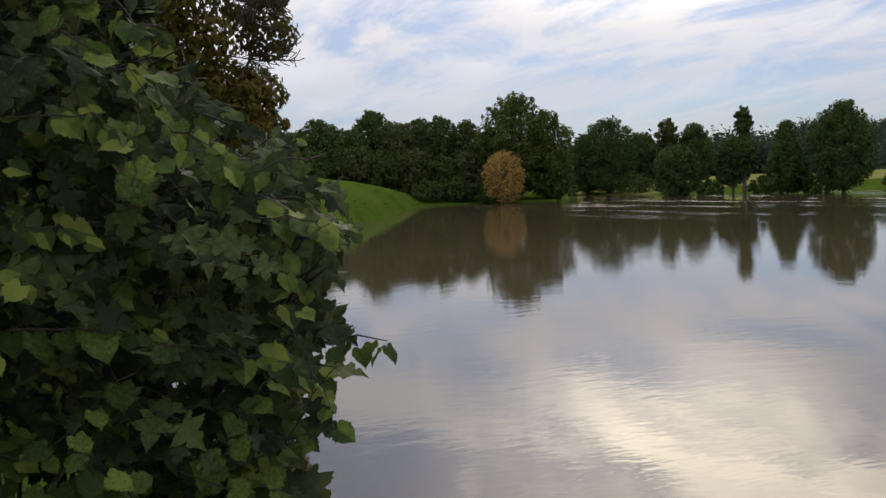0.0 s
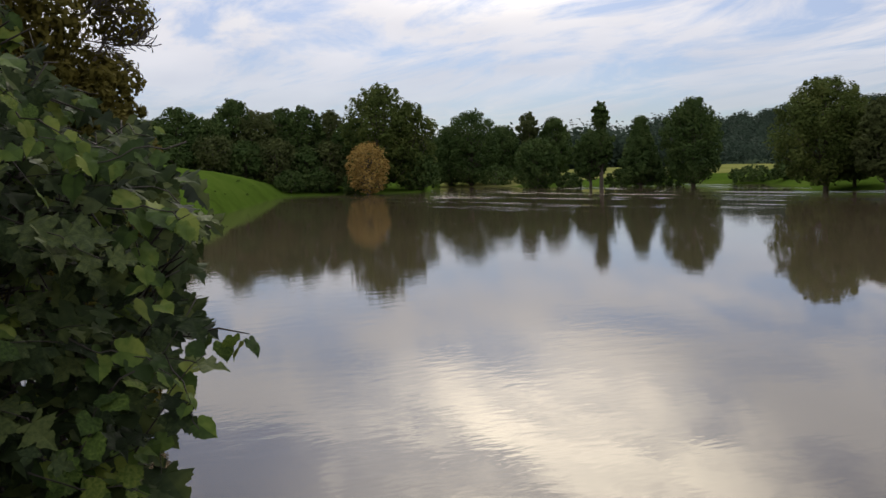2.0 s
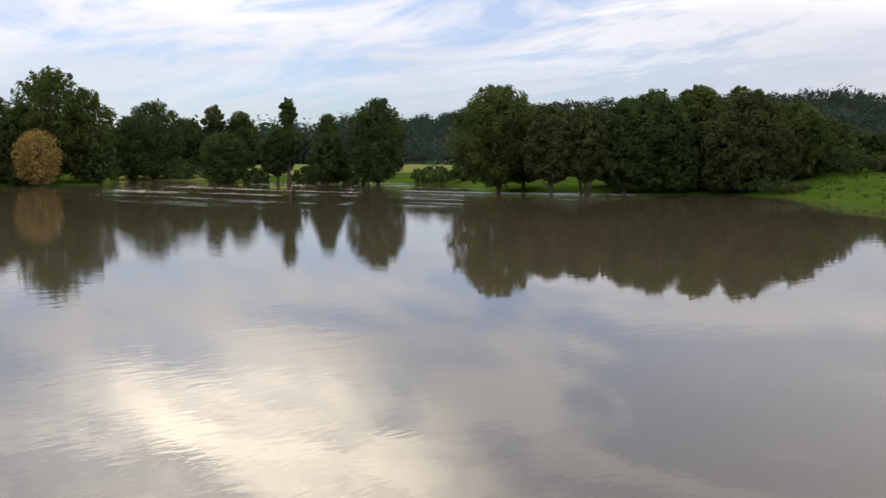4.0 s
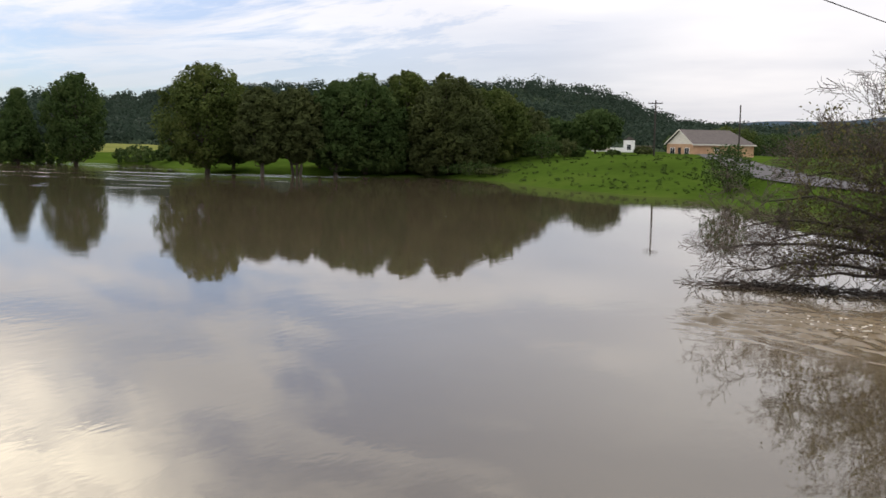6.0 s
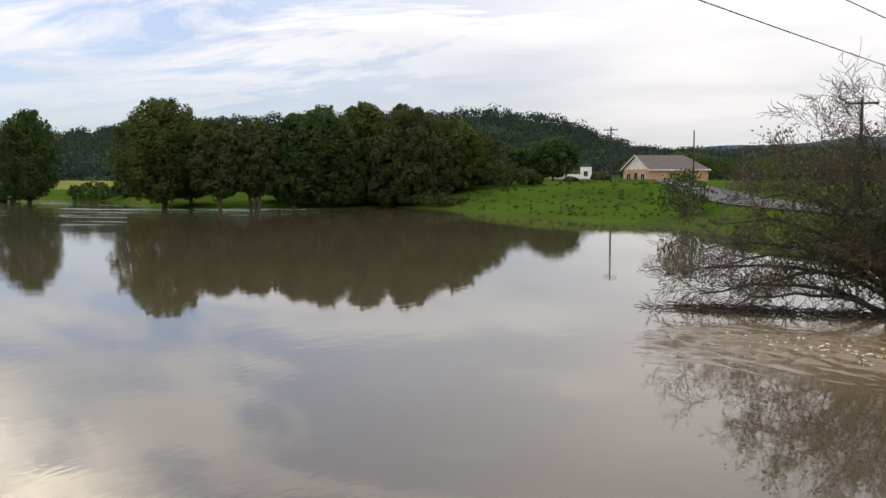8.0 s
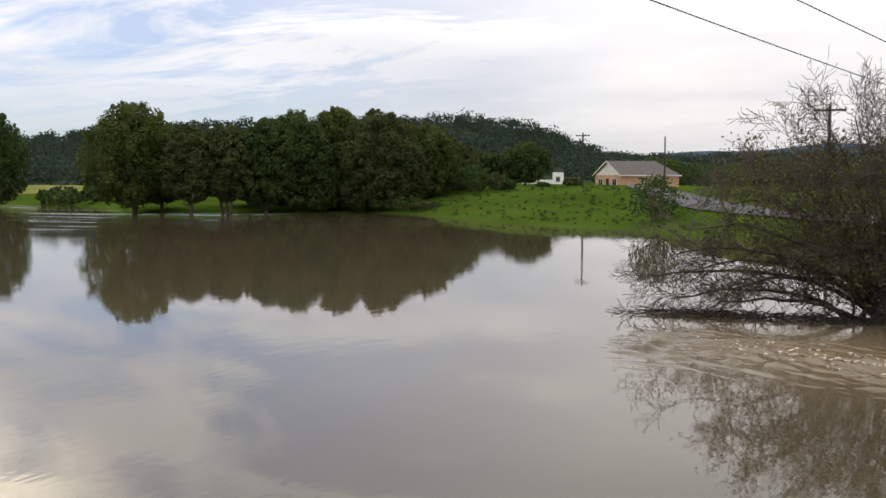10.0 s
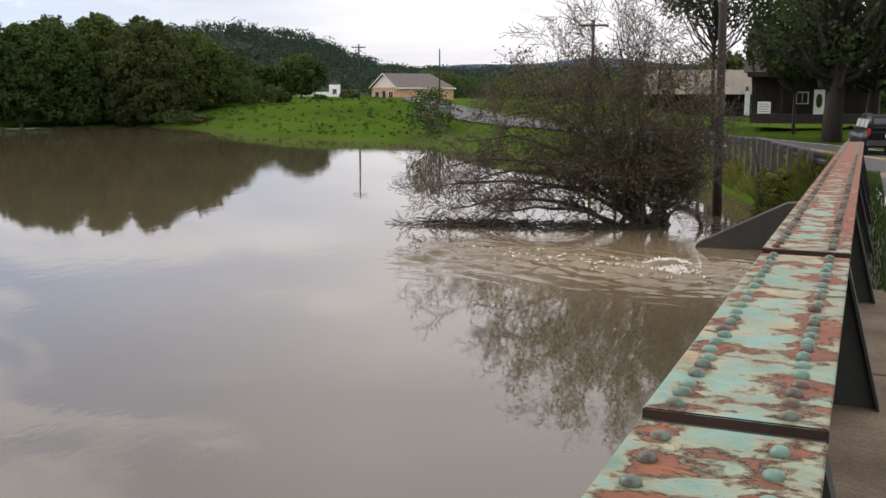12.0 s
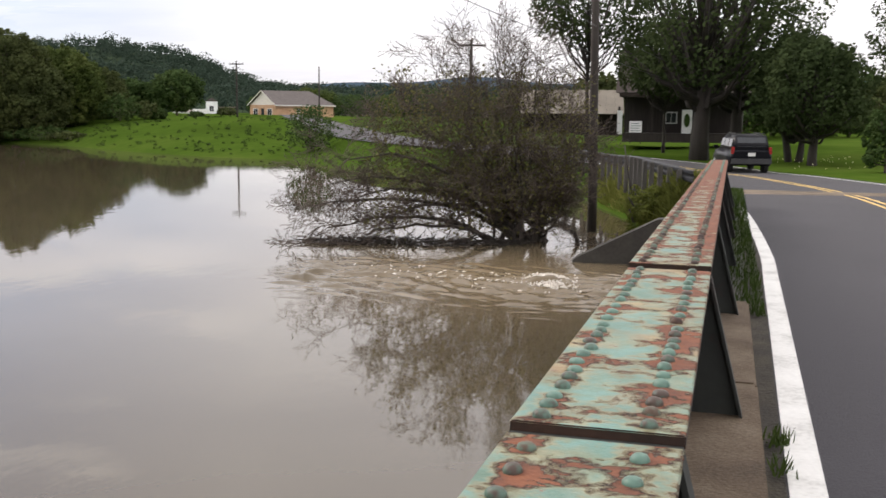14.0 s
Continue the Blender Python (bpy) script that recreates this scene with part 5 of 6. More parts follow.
def flooded_tree():
    rng = np.random.default_rng(77)
    at = Vector((3.1, 34.6, 0.0))
    t = thing("flooded_tree", at, "half-submerged bushy tree with bare dark branches in the flood", "tree")
    runs, tips = [], []
    # limb ends: to the right, away, up; the low ones arch out over the water
    ends = ((-7.6, -0.3, 1.2), (-7.2, 0.4, 2.0), (-6.3, -0.5, 2.8), (-6.9, -0.6, 0.45), (-6.0, -1.0, 0.2), (-6.4, 0.8, 1.5), (-5.2, 0.3, 3.6), (-4.0, -0.4, 4.2), (-3.6, 0.5, 5.0),
            (-2.8, -0.2, 5.7), (-2.2, 0.3, 6.3), (-1.4, -0.4, 6.4), (-0.6, 0.3, 6.2), (0.2, -0.2, 5.8), (0.8, 0.4, 5.1), (1.1, -0.3, 3.8), (1.2, 0.2, 2.5), (0.8, -0.3, 1.3),
            (-2.6, -0.9, 3.9), (-1.0, -1.0, 4.2), (-3.7, -1.0, 2.7), (-2.0, 0.8, 2.6), (-5.0, -0.8, 1.0), (0.9, -0.5, 0.7), (0.5, -0.7, 1.7), (1.2, 0.0, 3.1), (-1.4, -0.8, 1.4))
    for k, e in enumerate(ends):
        first = len(runs)
        base = Vector((rng.normal(-0.1, 0.45), rng.normal(0, 0.3), -0.5))
        low = e[0] < -4.9
        ctrl = Vector((e[0] * (0.42 if low else 0.25), e[1] * 0.4, e[2] * (0.9 if low else 0.5) + (1.2 if low else 0.0)))
        end, steps = Vector(e), 10
        run, r0 = [], 0.115 if low else 0.095
        bow = Vector(rng.normal(0, 0.22, 3))
        for i in range(steps + 1):
            f = i / steps
            q = base * (1 - f) ** 2 + ctrl * (2 * f * (1 - f)) + end * f * f + bow * math.sin(5 * f) * f * (1.4 - f) + Vector(rng.normal(0, 0.05, 3)) * f
            q.z = max(q.z, 0.05) if i > 2 else q.z
            run.append((q, r0 * (1 - 0.82 * f)))
        runs.append(run)
        for i in range(2, steps + 1):
            q, rr = run[i]
            dd = (q - run[i - 1][0]).normalized()
            for _ in range((1 if i < 8 else 2) if low else (0 if i < 3 else 1 if i < 8 else 2)):
                side = Vector(rng.normal(0, 1, 3)) + Vector((0, 0, 0.25))
                side = (side - dd * side.dot(dd)).normalized()
                grow(rng, runs, tips, q, dd * 0.7 + side * rng.uniform(0.4, 0.9), rng.uniform(0.8, 1.7), max(0.012, rr * 0.5), 2, 0.0 if low else 0.05, 0.03 if low and e[2] < 2 else 0.0)
        part("limb", build_mesh("limb", *tubes([q for q in runs[first:] if q[0][1] > 0.03], 6), LIMB, True), t)
    thin = [r for r in runs if r[0][1] <= 0.03]
    tw = part("twig_mass", build_mesh("twig_mass", *tubes(thin, 3), TWIG), t, label="dense bare dark twigs")
    tw["kind"] = "stuff"
    # sparse leaves kept to the middle of the crown
    pts = np.array([p[:] for p in tips])
    keep = (pts[:, 0] > -5.6) & (pts[:, 0] < 0.5 + 0.4 * pts[:, 2]) & (pts[:, 2] > 0.5) & (pts[:, 2] < 6.0)
    pts = pts[keep]
    pick = pts[rng.integers(0, len(pts), 12500)] + rng.normal(0, 0.2, (12500, 3))
    q = crown_quads(rng, [(0, 0, 0, 0.01, 0.01, 0.01)], 12500, 0.06)
    fo = part("leaf_mass", quads("leaf_mass", q + pick[:, None, :], LEAF_SERE), t, label="sparse olive brown leaves")
    fo["kind"] = "stuff"
    return t


flooded_tree()

# drift caught along the water's edge of the tree
drng = np.random.default_rng(5)
runs = []
for k in range(620):
    x = -4.9 + 7.6 * drng.uniform() ** 0.7
    p = Vector((x, 33.6 + 0.35 * abs(x) * 0.3 + drng.normal(0, 0.30), drng.uniform(-0.02, 0.16)))
    d = Vector((drng.normal(0, 1), drng.normal(0, 0.6), drng.normal(0, 0.22))).normalized()
    ln = drng.uniform(0.15, 0.75)
    runs.append([(p, 0.026 * drng.uniform(0.4, 1.6)), (p + d * ln * 0.5 + Vector((0, 0, drng.normal(0, 0.04))), 0.014), (p + d * ln, 0.005)])
drift = new("driftwood", build_mesh("driftwood", *tubes(runs, 4), BARK_DARK))
tagged(drift, "tangled driftwood and debris caught on the branches", "debris", kind="stuff")
stick = thing("snag", (4.62, 34.2, 0), "short dark broken snag sticking out of the water", "branch")
part("stem", build_mesh("stem", *tubes([[(Vector((0.05, 0, -0.6)), 0.09), (Vector((0.03, 0, 0.15)), 0.08), (Vector((-0.06, 0, 0.32)), 0.06), (Vector((-0.16, 0, 0.46)), 0.03)],
                                        [(Vector((0.02, 0, 0.16)), 0.05), (Vector((-0.12, 0.02, 0.25)), 0.03)]], 7), BARK_DARK, True), stick)

# ---- overhead wires ----
CABLE = material("black cable", ((0.012, 0.012, 0.013), (0.025, 0.025, 0.027)), scale=3, rough=0.6)


def wire(a, b, sag, label):
    pts = [a.lerp(b, f) - Vector((0, 0, 4 * sag * f * (1 - f))) for f in [i / 30 for i in range(31)]]
    w = new("power_cable", build_mesh("power_cable", *tubes([[(p, 0.012) for p in pts]], 5), CABLE, True))
    return tagged(w, label, "cable", "overhead cables")


wire(toward(-16, 12.95, 14), toward(12.6, 1.83, 72), 0.25, "black overhead power cable sagging over the river")
wire(toward(-10, 14.6, 13), toward(12.9, 2.6, 72), 0.2, "black overhead power cable sagging over the river")

# a thin stay and a broken prop beside the guardrail
stay = thing("guy_stay", (7.1, 37.5, 1.0), "pale leaning guy stay beside the guardrail", "stay")
part("rod", build_mesh("rod", *tubes([[(Vector((0.25, 0, -0.6)), 0.035), (Vector((-0.1, 0, 1.0)), 0.03), (Vector((-0.32, 0, 2.3)), 0.02)]], 6), POLE_WOOD, True), stay)
prop = thing("broken_branch", (7.0, 36.2, 0.9), "dark broken branch leaning in the grass", "branch")
part("stem", build_mesh("stem", *tubes([[(Vector((-0.25, 0, 0.55)), 0.02), (Vector((0.05, 0, 0.1)), 0.05), (Vector((0.3, 0, -0.3)), 0.05)], [(Vector((-0.2, 0, 0.1)), 0.03), (Vector((-0.02, 0.05, -0.4)), 0.04)]], 6), BARK_DARK, True), prop)

# ---- the leafy thicket beside the bridge ----
MAPLE = dict(colors=((0.010, 0.017, 0.007), (0.019, 0.032, 0.011), (0.036, 0.053, 0.018), (0.068, 0.087, 0.027)), scale=6, fine=5, rough=0.65, spec=0.13, translucent=0.24)
VINE = dict(colors=((0.021, 0.040, 0.010), (0.043, 0.076, 0.016), (0.076, 0.119, 0.023), (0.145, 0.180, 0.037)), scale=6, fine=5, rough=0.65, spec=0.13, translucent=0.38)
MAPLE_ONE, MAPLE_MANY = material("dark maple leaf", each=0.6, bump=0.003, **MAPLE), material("dark maple leaves in masses", island=0.6, **MAPLE)
VINE_ONE, VINE_MANY = material("bright vine leaf", each=0.7, bump=0.003, **VINE), material("bright vine leaves in masses", island=0.7, **VINE)


def leaf_shape(rng, lobed_leaf):
    """A toothed leaf about 1 long, folded along its midrib and drooping at the tip; deep maple lobes or the broad vine outline."""
    if lobed_leaf:
        half = [(0.0, 0.0), (0.12, -0.09), (0.30, -0.13), (0.43, -0.08), (0.37, 0.06), (0.27, 0.13), (0.45, 0.20), (0.63, 0.36), (0.50, 0.42), (0.42, 0.52), (0.21, 0.49), (0.27, 0.64), (0.24, 0.74), (0.11, 0.86), (0.0, 1.0)]
    else:
        half = [(0.0, 0.0), (0.12, -0.14), (0.32, -0.17), (0.46, -0.03), (0.51, 0.14), (0.58, 0.30), (0.48, 0.39), (0.48, 0.54), (0.37, 0.66), (0.24, 0.76), (0.11, 0.84), (0.0, 0.97)]
    toothed = [half[0]]
    for (x0, y0), (x1, y1) in zip(half, half[1:]):
        toothed += [(0.5 * (x0 + x1) * 0.92, 0.5 * (y0 + y1) - 0.012), (x1, y1)]
    half = [(x * rng.uniform(0.92, 1.08), y + rng.uniform(-0.03, 0.03)) if 0 < x else (x, y) for x, y in toothed]
    ribs = [(0.0, y) for y in (0.0, 0.25, 0.5, 0.75, 1.0)]
    fold, droop = rng.uniform(0.08, 0.34), rng.uniform(0.1, 0.36)

    def z(x, y):
        return fold * abs(x) - droop * y * y + 0.05 * math.sin(9 * y + 7 * abs(x)) - 0.35 * x * x
    rib_of, top = [], 0
    for x, y in half:
        top = max(top, min(4, int(y * 4 * 0.9 + 0.3)))
        rib_of.append(top)
    rib_of[-1] = 4
    v, f = [], []
    for sgn in (1, -1):
        edge = [(sgn * x, y) for x, y in half]
        o = len(v)
        v += [(x, y, z(x, y)) for x, y in edge] + [(x, y, z(x, y)) for x, y in ribs]
        nb = o + len(edge)
        for i in range(len(edge) - 1):
            a, b = rib_of[i], rib_of[i + 1]
            tri = [(o + i, o + i + 1, nb + a)] if a == b else [(o + i, o + i + 1, nb + b), (o + i, nb + b, nb + a)]
            f += [t if sgn > 0 else t[::-1] for t in tri]
    return np.array(v), f


EDGE = ((-26, -79.0), (-19, -77.5), (-17, -76.5), (-15.6, -74.2), (-13, -72.3), (-10, -71.9), (-8, -72.2), (-5, -71.4), (-3, -71.8), (0.5, -73.3), (3, -75.6), (5, -78.0), (9, -80.0), (14, -82), (18, -84))


def thicket():
    rng = np.random.default_rng(42)
    t = thing("thicket", (-3.4, 0.7, 1.2), "dense thicket of broad lobed green leaves beside the bridge", "bush")
    origin = Vector((-3.4, 0.7, 1.2))
    kinds = {True: [leaf_shape(rng, True) for _ in range(5)], False: [leaf_shape(rng, False) for _ in range(5)]}
    meshes = {kd: [build_mesh("leaf", v.tolist(), f, MAPLE_ONE if kd else VINE_ONE, True) for v, f in sh] for kd, sh in kinds.items()}
    heap = {True: ([], [], [0]), False: ([], [], [0])}
    edge_e, edge_a = [e for e, _ in EDGE], [a for _, a in EDGE]
    count, sprays = 0, []
    for k in range(820):
        elev = rng.uniform(-26, 17)
        lim = float(np.interp(elev, edge_e, edge_a)) + rng.normal(0, 0.35)
        front = k % 7 == 0
        az = lim - 0.9 - 27 * rng.uniform() ** 1.05
        inner = min(1.0, (lim - az) / 6)
        swell = 0.22 * math.sin(az * 0.55 + 1) * math.sin(elev * 0.33 + 0.5)
        dist = 3.05 + swell + rng.uniform(0, 0.25) if front else 3.3 + swell + rng.uniform(0, 1.5) * (0.25 + 0.75 * inner)
        # vines climb at the foot and over the open side of the maple
        vine = rng.uniform() < (0.85 if elev < -15.0 and az < lim - 3.5 else 0.55 if az < lim - 11 else 0.22)
        if vine:
            dist = max(2.85, dist - 0.3)
        p = toward(az, elev, dist)
        out = (EYE - p).normalized()
        right = Vector((out.y, -out.x, 0)) * -1
        d = (right * rng.normal(0.25, 0.6) + out * 0.25 + Vector((0, 0, rng.normal(-0.25, 0.45)))).normalized()
        step = 0.05 if vine else 0.068
        q, leaves_on = p - d * step * 3, 7
        run = [(q - origin, 0.0028)]
        for i in range(leaves_on):
            q = q + d * step + Vector(rng.normal(0, 0.012, 3))
            d = (d + Vector((0, 0, -0.06)) + Vector(rng.normal(0, 0.08, 3))).normalized()
            run.append((q - origin, 0.0026 - 0.0002 * i))
            a_q = math.degrees(math.atan2(q.x, q.y))
            if a_q > lim + (0.2 if elev > -8 else -0.5):
                break
            size = (0.045 + 0.05 * rng.uniform()) if vine else (0.075 + 0.075 * rng.uniform())
            size *= 1.0 if i < 5 else 0.75
            side = d.cross(out).normalized() * (1 if i % 2 else -1)
            nrm = (out * rng.uniform(0.2, 0.9) + Vector((0.1, 0.1, 0.7)) + Vector(rng.normal(0, 0.33, 3))).normalized()
            tip = side * 0.7 + d * 0.5 + Vector((0, 0, -0.75)) + Vector(rng.normal(0, 0.3, 3))
            y = (tip - nrm * tip.dot(nrm)).normalized()
            x = y.cross(nrm)
            c = q + y * 0.02 - origin
            m = Matrix(((x.x, y.x, nrm.x, c.x), (x.y, y.y, nrm.y, c.y), (x.z, y.z, nrm.z, c.z), (0, 0, 0, 1))) @ Matrix.Diagonal((size, size, size, 1))
            j = (k + i) % 5
            if front and count < 290 and elev < 13 and az > -92:
                part("leaf", meshes[not vine][j], t, m=m)
                count += 1
            else:
                allv, allf, off = heap[not vine]
                v, f = kinds[not vine][j]
                r = np.array(m.to_3x3())
                allv.append(v @ r.T + np.array(m.translation))
                allf += [tuple(w + off[0] for w in g) for g in f]
                off[0] += len(v)
        sprays.append(run)
    for kd, (allv, allf, _) in heap.items():
        mass = part("leaf_mass", build_mesh("leaf_mass", np.concatenate(allv).tolist(), allf, MAPLE_MANY if kd else VINE_MANY, True), t, label="dark glossy maple leaves" if kd else "bright yellow-green vine leaves")
        mass["kind"] = "stuff"
    runs = [r for r in sprays if len(r) > 2]
    for k in range(26):
        az0 = rng.uniform(-95, -77)
        p = toward(az0, -26, 3.9)
        run = [(p - origin, 0.012)]
        for i in range(7):
            e = -26 + 6.2 * (i + 1)
            a = min(az0 + rng.normal(0.35 * i, 0.8), float(np.interp(e, edge_e, edge_a)) - 2.2)
            run.append((toward(a, e, 3.9 + rng.normal(0, 0.12)) - origin, 0.011 - 0.0013 * i))
        part("stem", build_mesh("stem", *tubes([run], 5), BARK_DARK, True), t, label="thin brown stem" if k == 0 else "")
    for k in range(130):
        e = rng.uniform(-22, 12)
        a1 = float(np.interp(e, edge_e, edge_a)) - rng.uniform(0.2, 10)
        p0, p1 = toward(a1 - rng.uniform(2, 5), e - rng.uniform(-2, 4), 3.7) - origin, toward(a1, e, 3.35) - origin
        runs.append([(p0, 0.006), (p0.lerp(p1, 0.5) + Vector((0, 0, rng.normal(0, 0.04))), 0.0045), (p1, 0.0025)])
    # the sprig reaching out over the water
    a, b = toward(-72.6, -8.8, 3.4) - origin, toward(-69.2, -9.0, 3.35) - origin
    runs.append([(a, 0.004), (a.lerp(b, 0.5) + Vector((0, 0, 0.02)), 0.0035), (b, 0.002)])
    for f, dz in ((0.35, -0.01), (0.55, -0.03), (0.72, -0.01), (0.86, -0.03), (1.0, -0.02)):
        p = a.lerp(b, f) + Vector((0, 0, dz))
        m = Matrix.Translation(p) @ Matrix.Rotation(rng.uniform(0, 6), 4, "Z") @ Matrix.Rotation(radians(-55), 4, "X") @ Matrix.Diagonal((0.07, 0.07, 0.07, 1))
        part("leaf", meshes[False][0], t, m=m)
    for x, e in ((-75.2, -19.5), (-74.2, -18.6), (-76.0, -18.8)):
        runs.append([(toward(x - 4, -23, 3.5) - origin, 0.004), (toward(x - 1.5, e - 1.2, 3.45) - origin, 0.003), (toward(x + 1.2, e + 1.0, 3.4) - origin, 0.0015)])
    tw = part("twig_mass", build_mesh("twig_mass", *tubes(runs, 5), BARK_DARK, True), t)
    tw["kind"] = "stuff"
    return t


thicket()
lt = tree_to(-83.2, 20, 24, 16.5, "wide", LEAF_WARM, 410, clear=0.05, count=110000, leaf=0.075, label="tree with olive and rust turning leaves behind the thicket", trunk_r=0.22, base=0.2)
lt2 = tree_to(-93, 14, 26, 20, "round", LEAF_DARK, 411, clear=0.05, count=22000, leaf=0.08, label="dark leafy tree behind the thicket", trunk_r=0.2, base=0.3)
tree_to(-76.7, 18.5, 6.0, 6.6, "wide", LEAF_WARM, 412, clear=0.03, count=36000, leaf=0.065, label="low turning tree with olive leaves behind the thicket", trunk_r=0.09, base=0.2)
rng = np.random.default_rng(9)
runs, tips = [], []
for az, el, d, ln in ((-77.3, 7.4, Vector((0.4, 1.0, 0.12)), 2.3), (-77.6, 8.6, Vector((0.4, 1.0, 0.2)), 2.4), (-77.8, 10.0, Vector((0.4, 1.0, 0.1)), 2.2)):
    grow(rng, runs, tips, toward(az, el, 16.0), d, ln * 0.34, 0.011, 2, 0.02)
limb = new("bare_limb", build_mesh("bare_limb", [v - lt.location for v in tubes(runs, 5)[0]], tubes(runs, 5)[1], BARK_DARK))
limb.parent = lt

# ---- parked on the road: the dark car ----
CAR_PAINT = material("dark navy car paint", ((0.003, 0.003, 0.005), (0.005, 0.005, 0.007)), scale=1.0, rough=0.3, spec=0.12)
TYRE = material("black rubber", ((0.012, 0.012, 0.012), (0.025, 0.025, 0.025)), scale=4, rough=0.8)
ALLOY = material("silver alloy", ((0.42, 0.42, 0.43), (0.55, 0.55, 0.56)), scale=3, rough=0.35, metal=0.8)
TRIM = material("black plastic trim", ((0.016, 0.016, 0.017), (0.03, 0.03, 0.031)), scale=3, rough=0.6)
TAIL = material("red tail lamp", ((0.20, 0.012, 0.012), (0.30, 0.02, 0.02)), scale=3, rough=0.2)
PLATE = material("pale number plate", ((0.55, 0.55, 0.52), (0.65, 0.65, 0.62)), scale=3, rough=0.5)


def loft(sections, mat, name, parent, label=""):
    """A closed shell through cross-sections along y, each a list of (x, z)."""
    bm = bmesh.new()
    rings = [[bm.verts.new((x, y, z)) for x, z in sec] for y, sec in sections]
    k = len(rings[0])
    for a, b in zip(rings, rings[1:]):
        for i in range(k):
            bm.faces.new((a[i], a[(i + 1) % k], b[(i + 1) % k], b[i])).smooth = True
    bm.faces.new(rings[0][::-1]), bm.faces.new(rings[-1])
    bmesh.ops.recalc_face_normals(bm, faces=bm.faces)
    return part(name, bm, parent, mat, label)


def car(at, rz):
    t = thing("car", at, "dark navy sport utility car driving away on the road", "car", rz=rz)

    def sec(w, z0, z1, belly=0.06):
        return [(-w + 0.06, z0), (w - 0.06, z0), (w, z0 + 0.14), (w + 0.01, (z0 + z1) / 2), (w - belly, z1), (0.3, z1 + 0.015), (-0.3, z1 + 0.015), (-w + belly, z1), (-w - 0.01, (z0 + z1) / 2), (-w, z0 + 0.14)]
    loft([(-2.25, sec(0.80, 0.42, 0.92)), (-2.15, sec(0.88, 0.34, 1.0)), (-1.2, sec(0.91, 0.30, 1.03)), (0.3, sec(0.91, 0.30, 1.0)), (1.0, sec(0.90, 0.30, 0.96)), (1.9, sec(0.86, 0.33, 0.86)), (2.22, sec(0.74, 0.40, 0.72))], CAR_PAINT, "body", t)
    loft([(-2.16, [(-0.78, 0.98), (0.78, 0.98), (0.72, 1.2), (-0.72, 1.2)]), (-1.95, [(-0.83, 0.99), (0.83, 0.99), (0.66, 1.60), (-0.66, 1.60)]), (-0.4, [(-0.84, 0.99), (0.84, 0.99), (0.66, 1.66), (-0.66, 1.66)]),
          (0.25, [(-0.83, 0.98), (0.83, 0.98), (0.64, 1.60), (-0.64, 1.60)]), (1.0, [(-0.80, 0.95), (0.80, 0.95), (0.76, 1.0), (-0.76, 1.0)])], CAR_PAINT, "cabin", t)
    part("rear_window", box(bmesh.new(), -0.60, 0.60, -0.012, 0.012, -0.2, 0.2, Matrix.Translation((0, -2.085, 1.33)) @ Matrix.Rotation(radians(-20), 4, "X")), t, GLASS)
    for sgn in (-1, 1):
        for y0, y1 in ((-1.85, -1.15), (-1.05, -0.3), (-0.2, 0.5)):
            part("side_window", box(bmesh.new(), -0.012, 0.012, y0, y1, -0.17, 0.17, Matrix.Translation((sgn * 0.762, 0, 1.29)) @ Matrix.Rotation(sgn * radians(-15.0), 4, "Y")), t, GLASS)
        part("tail_lamp", box(bmesh.new(), sgn * 0.80 - 0.07, sgn * 0.80 + 0.07, -2.24, -2.1, 0.82, 1.12, bevel=0.02), t, TAIL)
        part("mirror", box(bmesh.new(), sgn * 1.0 - 0.1, sgn * 1.0 + 0.1, 0.62, 0.78, 0.98, 1.12, bevel=0.02), t, CAR_PAINT)
        part("roof_rail", box(bmesh.new(), sgn * 0.58 - 0.02, sgn * 0.58 + 0.02, -1.8, 0.1, 1.655, 1.70, bevel=0.006), t, TRIM)
        for y in (-1.35, 1.4):
            w = part("wheel", build_mesh("wheel", *tubes([[(Vector((sgn * 0.66, y, 0.34)), 0.30), (Vector((sgn * 0.68, y, 0.34)), 0.34), (Vector((sgn * 0.88, y, 0.34)), 0.34), (Vector((sgn * 0.90, y, 0.34)), 0.31)]], 24), TYRE), t)
            part("rim", build_mesh("rim", *tubes([[(Vector((sgn * 0.85, y, 0.34)), 0.22), (Vector((sgn * 0.905, y, 0.34)), 0.21), (Vector((sgn * 0.91, y, 0.34)), 0.10)]], 20), ALLOY), w)
    part("rear_bumper", box(bmesh.new(), -0.86, 0.86, -2.32, -2.1, 0.40, 0.64, bevel=0.03), t, TRIM)
    part("number_plate", box(bmesh.new(), -0.16, 0.16, -2.285, -2.255, 0.74, 0.88), t, PLATE)
    return t


cp = Vector((14.75, 49.6, 0))
suv = car((cp.x, cp.y, road_z(cp) + 0.006), radians(-5))
suv.scale = (1.08, 1.12, 1.12)

# weeds along the kerb and deck
krng2 = np.random.default_rng(31)
bl = []
for k in range(4200):
    s = krng2.uniform(8.6, 28) if k % 36 else krng2.choice((4.6, 5.0, 5.1, 8.7)) + krng2.normal(0, 0.05)
    l0 = krng2.uniform(0.02, 0.34) if k % 36 else krng2.normal(0.29, 0.03)
    z = -1.53
    h = krng2.uniform(0.02, 0.12) if k % 36 else krng2.uniform(0.01, 0.11)
    a, w = krng2.uniform(0, 6.28), 0.006
    c = Vector((s, l0, z))
    e = c + Vector((krng2.normal(0, 0.02), krng2.normal(0, 0.02), h))
    dv = Vector((math.cos(a) * w, math.sin(a) * w, 0))
    bl.append([tuple(BR @ q) for q in (c - dv, c + dv, c.lerp(e, 0.6) + dv, e)])
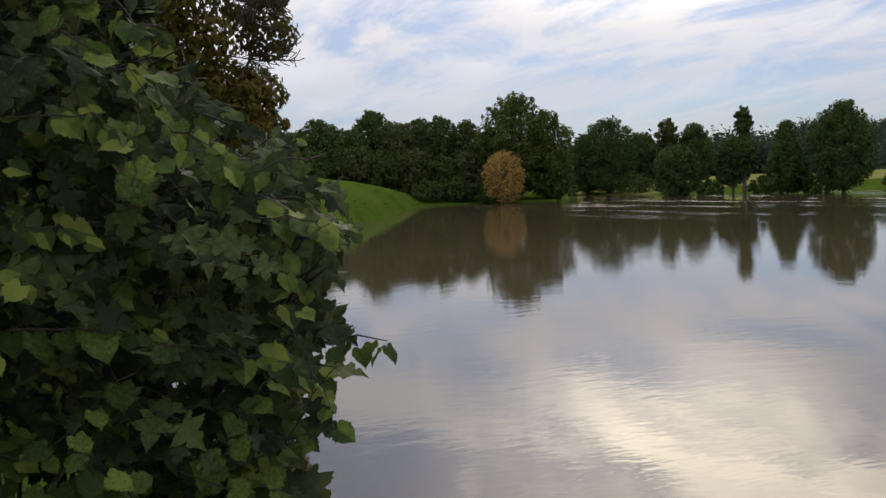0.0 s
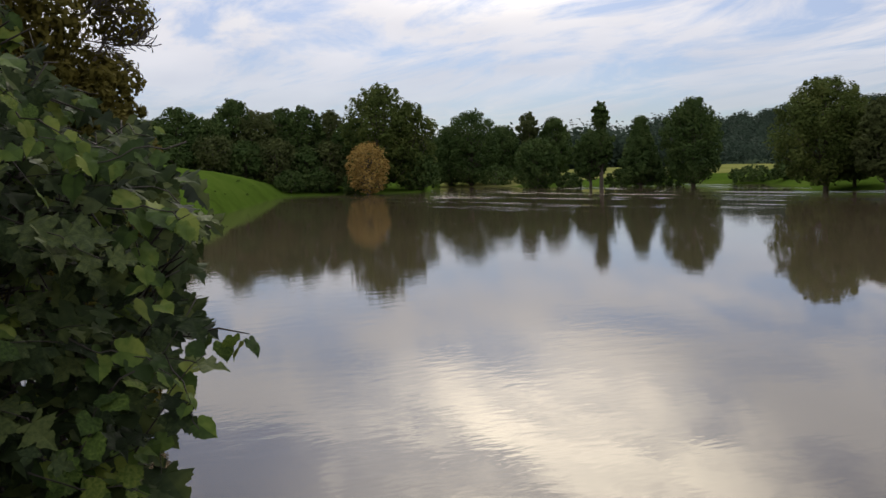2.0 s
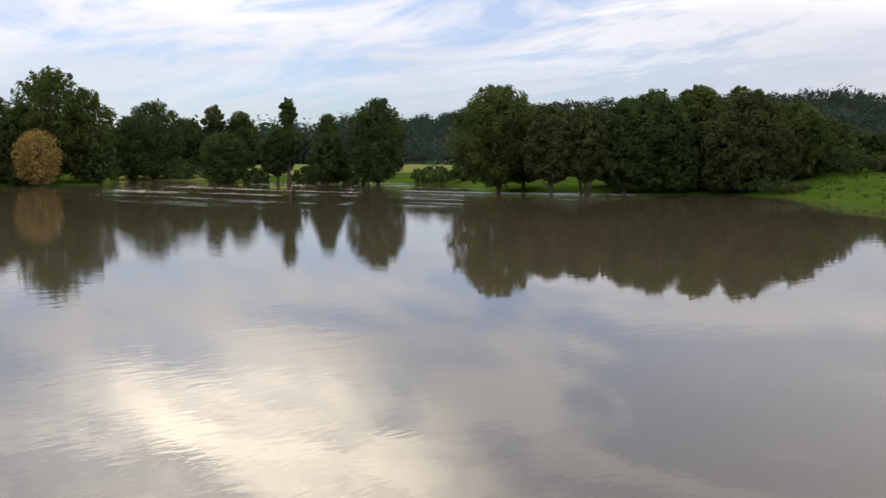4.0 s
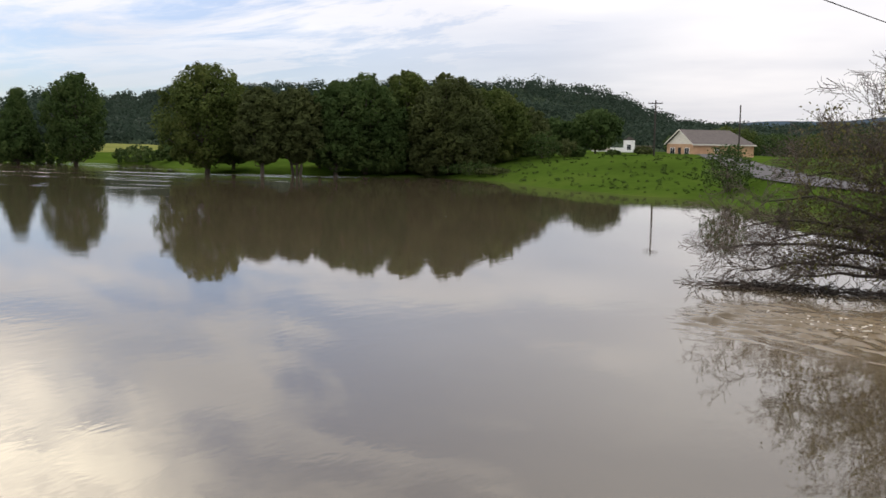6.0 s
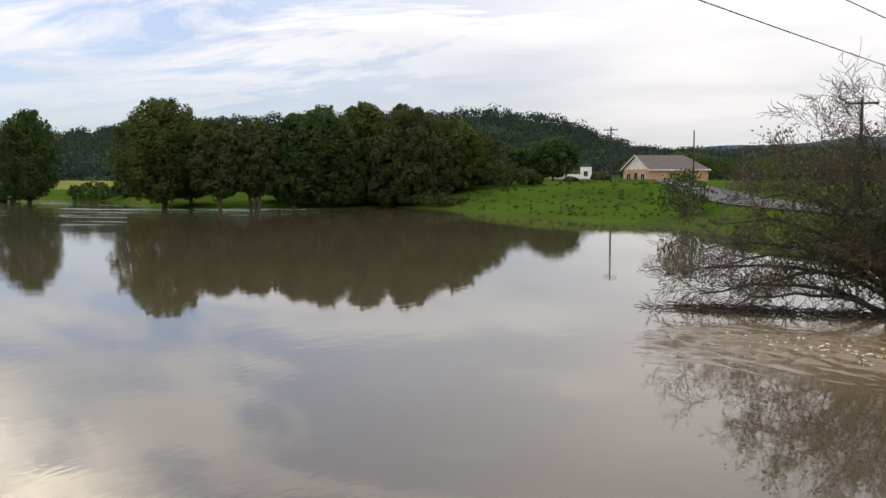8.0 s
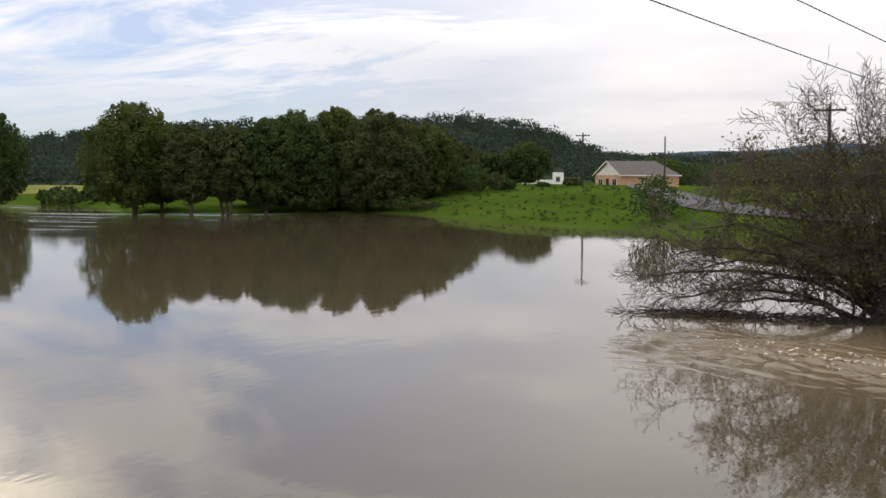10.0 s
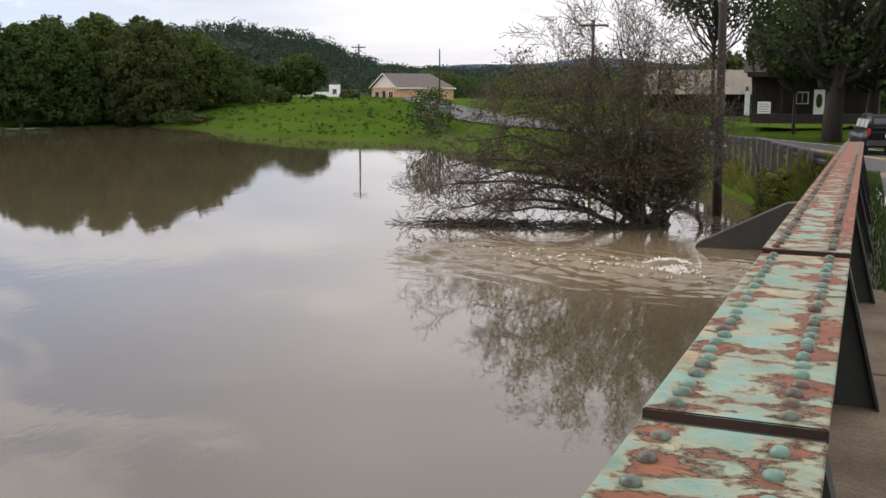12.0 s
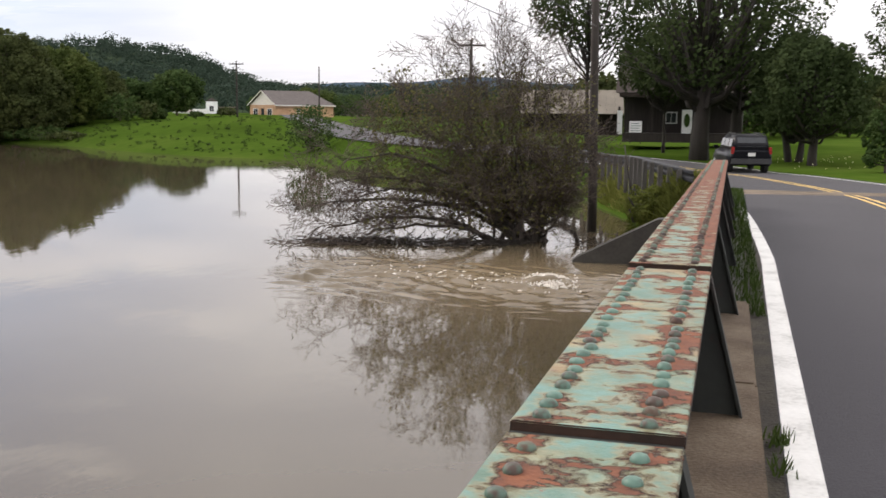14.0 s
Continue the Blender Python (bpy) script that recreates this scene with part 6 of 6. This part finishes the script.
kw = new("kerb_weeds", quads("kerb_weeds", bl, WEED))
tagged(kw, "weeds growing along the bridge kerb", "weeds", kind="stuff")

# ---- foam where the flood races past the wing wall ----
FOAM = material("pale brown foam", ((0.36, 0.31, 0.25), (0.55, 0.50, 0.43), (0.80, 0.76, 0.70)), scale=6, fine=6, rough=0.8, bump=0.01)
frng = np.random.default_rng(15)
nx, ny = 210, 240
px, py = np.meshgrid(np.linspace(-5.5, 7.0, nx), np.linspace(16.5, 33.6, ny))
fx = np.clip((px - -3.0) / 7.0, 0, 1)
cy = 27.6 - 3.0 * fx
off = np.hypot(np.maximum(0, np.maximum(-3.0 - px, px - 4.2)), py - cy)
fade = np.exp(-(off / 3.3) ** 2) * np.clip((33.5 - py) / 1.5, 0, 1) * np.clip((py - 16.5) / 2.0, 0, 1) * np.clip((7.0 - px) / 1.0, 0, 1) * np.clip((px + 5.5) / 1.5, 0, 1)
hh = np.zeros_like(px)
wx, wy = px + 0.35 * np.sin(0.9 * py + 0.4 * px), py + 0.35 * np.sin(0.8 * px - 0.5 * py)
for k in range(20):
    lam = 0.20 * 1.09 ** k
    ang = frng.normal(0.9, 0.45)
    ph = (wx * math.cos(ang) + wy * math.sin(ang)) * 2 * math.pi / lam + frng.uniform(0, 6.28)
    hh += lam * 0.034 * (1 - np.abs(np.sin(ph / 2))) * 1.6
hh -= hh.mean()
hump = 0.2 * np.exp(-(((px - 2.8) / 0.55) ** 2 + ((py - 26.1) / 0.7) ** 2))
pz = fade * hh - 0.03 * (1 - fade) + 0.012 + hump * (0.7 + 4.0 * hh)
rv = np.stack([px, py, pz], -1).reshape(-1, 3).tolist()
rf = [(j * nx + i, j * nx + i + 1, (j + 1) * nx + i + 1, (j + 1) * nx + i) for j in range(ny - 1) for i in range(nx - 1)]
race = part("water_race", build_mesh("water_race", rv, rf, WATER, True), water, label="choppy racing water")
fv, ff = [], []


def flake(cx, cy, rx, ry, turn, lift):
    o, k = len(fv), 7
    z = 0.012 + 0.22 * math.exp(-(((cx - 2.8) / 0.55) ** 2 + ((cy - 26.1) / 0.7) ** 2)) * 0.8
    fv.append((cx, cy, z + 0.02 + lift))
    for i in range(k):
        a = 2 * math.pi * i / k
        r = frng.uniform(0.4, 1.2)
        x, y = rx * r * math.cos(a), ry * r * math.sin(a)
        fv.append((cx + x * math.cos(turn) - y * math.sin(turn), cy + x * math.sin(turn) + y * math.cos(turn), z))
    ff.extend((o, o + 1 + i, o + 1 + (i + 1) % k) for i in range(k))


for k in range(900):
    flake(2.8 + frng.normal(0, 0.30), 26.0 + frng.normal(0, 0.5), frng.uniform(0.015, 0.065), frng.uniform(0.008, 0.025), frng.normal(0.4, 0.5), frng.uniform(0.0, 0.05))
for k in range(150):
    u = frng.uniform()
    flake(2.8 - 4.5 * u + frng.normal(0, 0.5), 25.6 + 2.6 * u + frng.normal(0, 0.6), frng.uniform(0.015, 0.10), frng.uniform(0.004, 0.012), frng.normal(-0.3, 0.35), 0.01)
foam = new("foam", build_mesh("foam", fv, ff, FOAM, True))
tagged(foam, "pale foam and flecks on the racing brown water", "foam", kind="stuff")
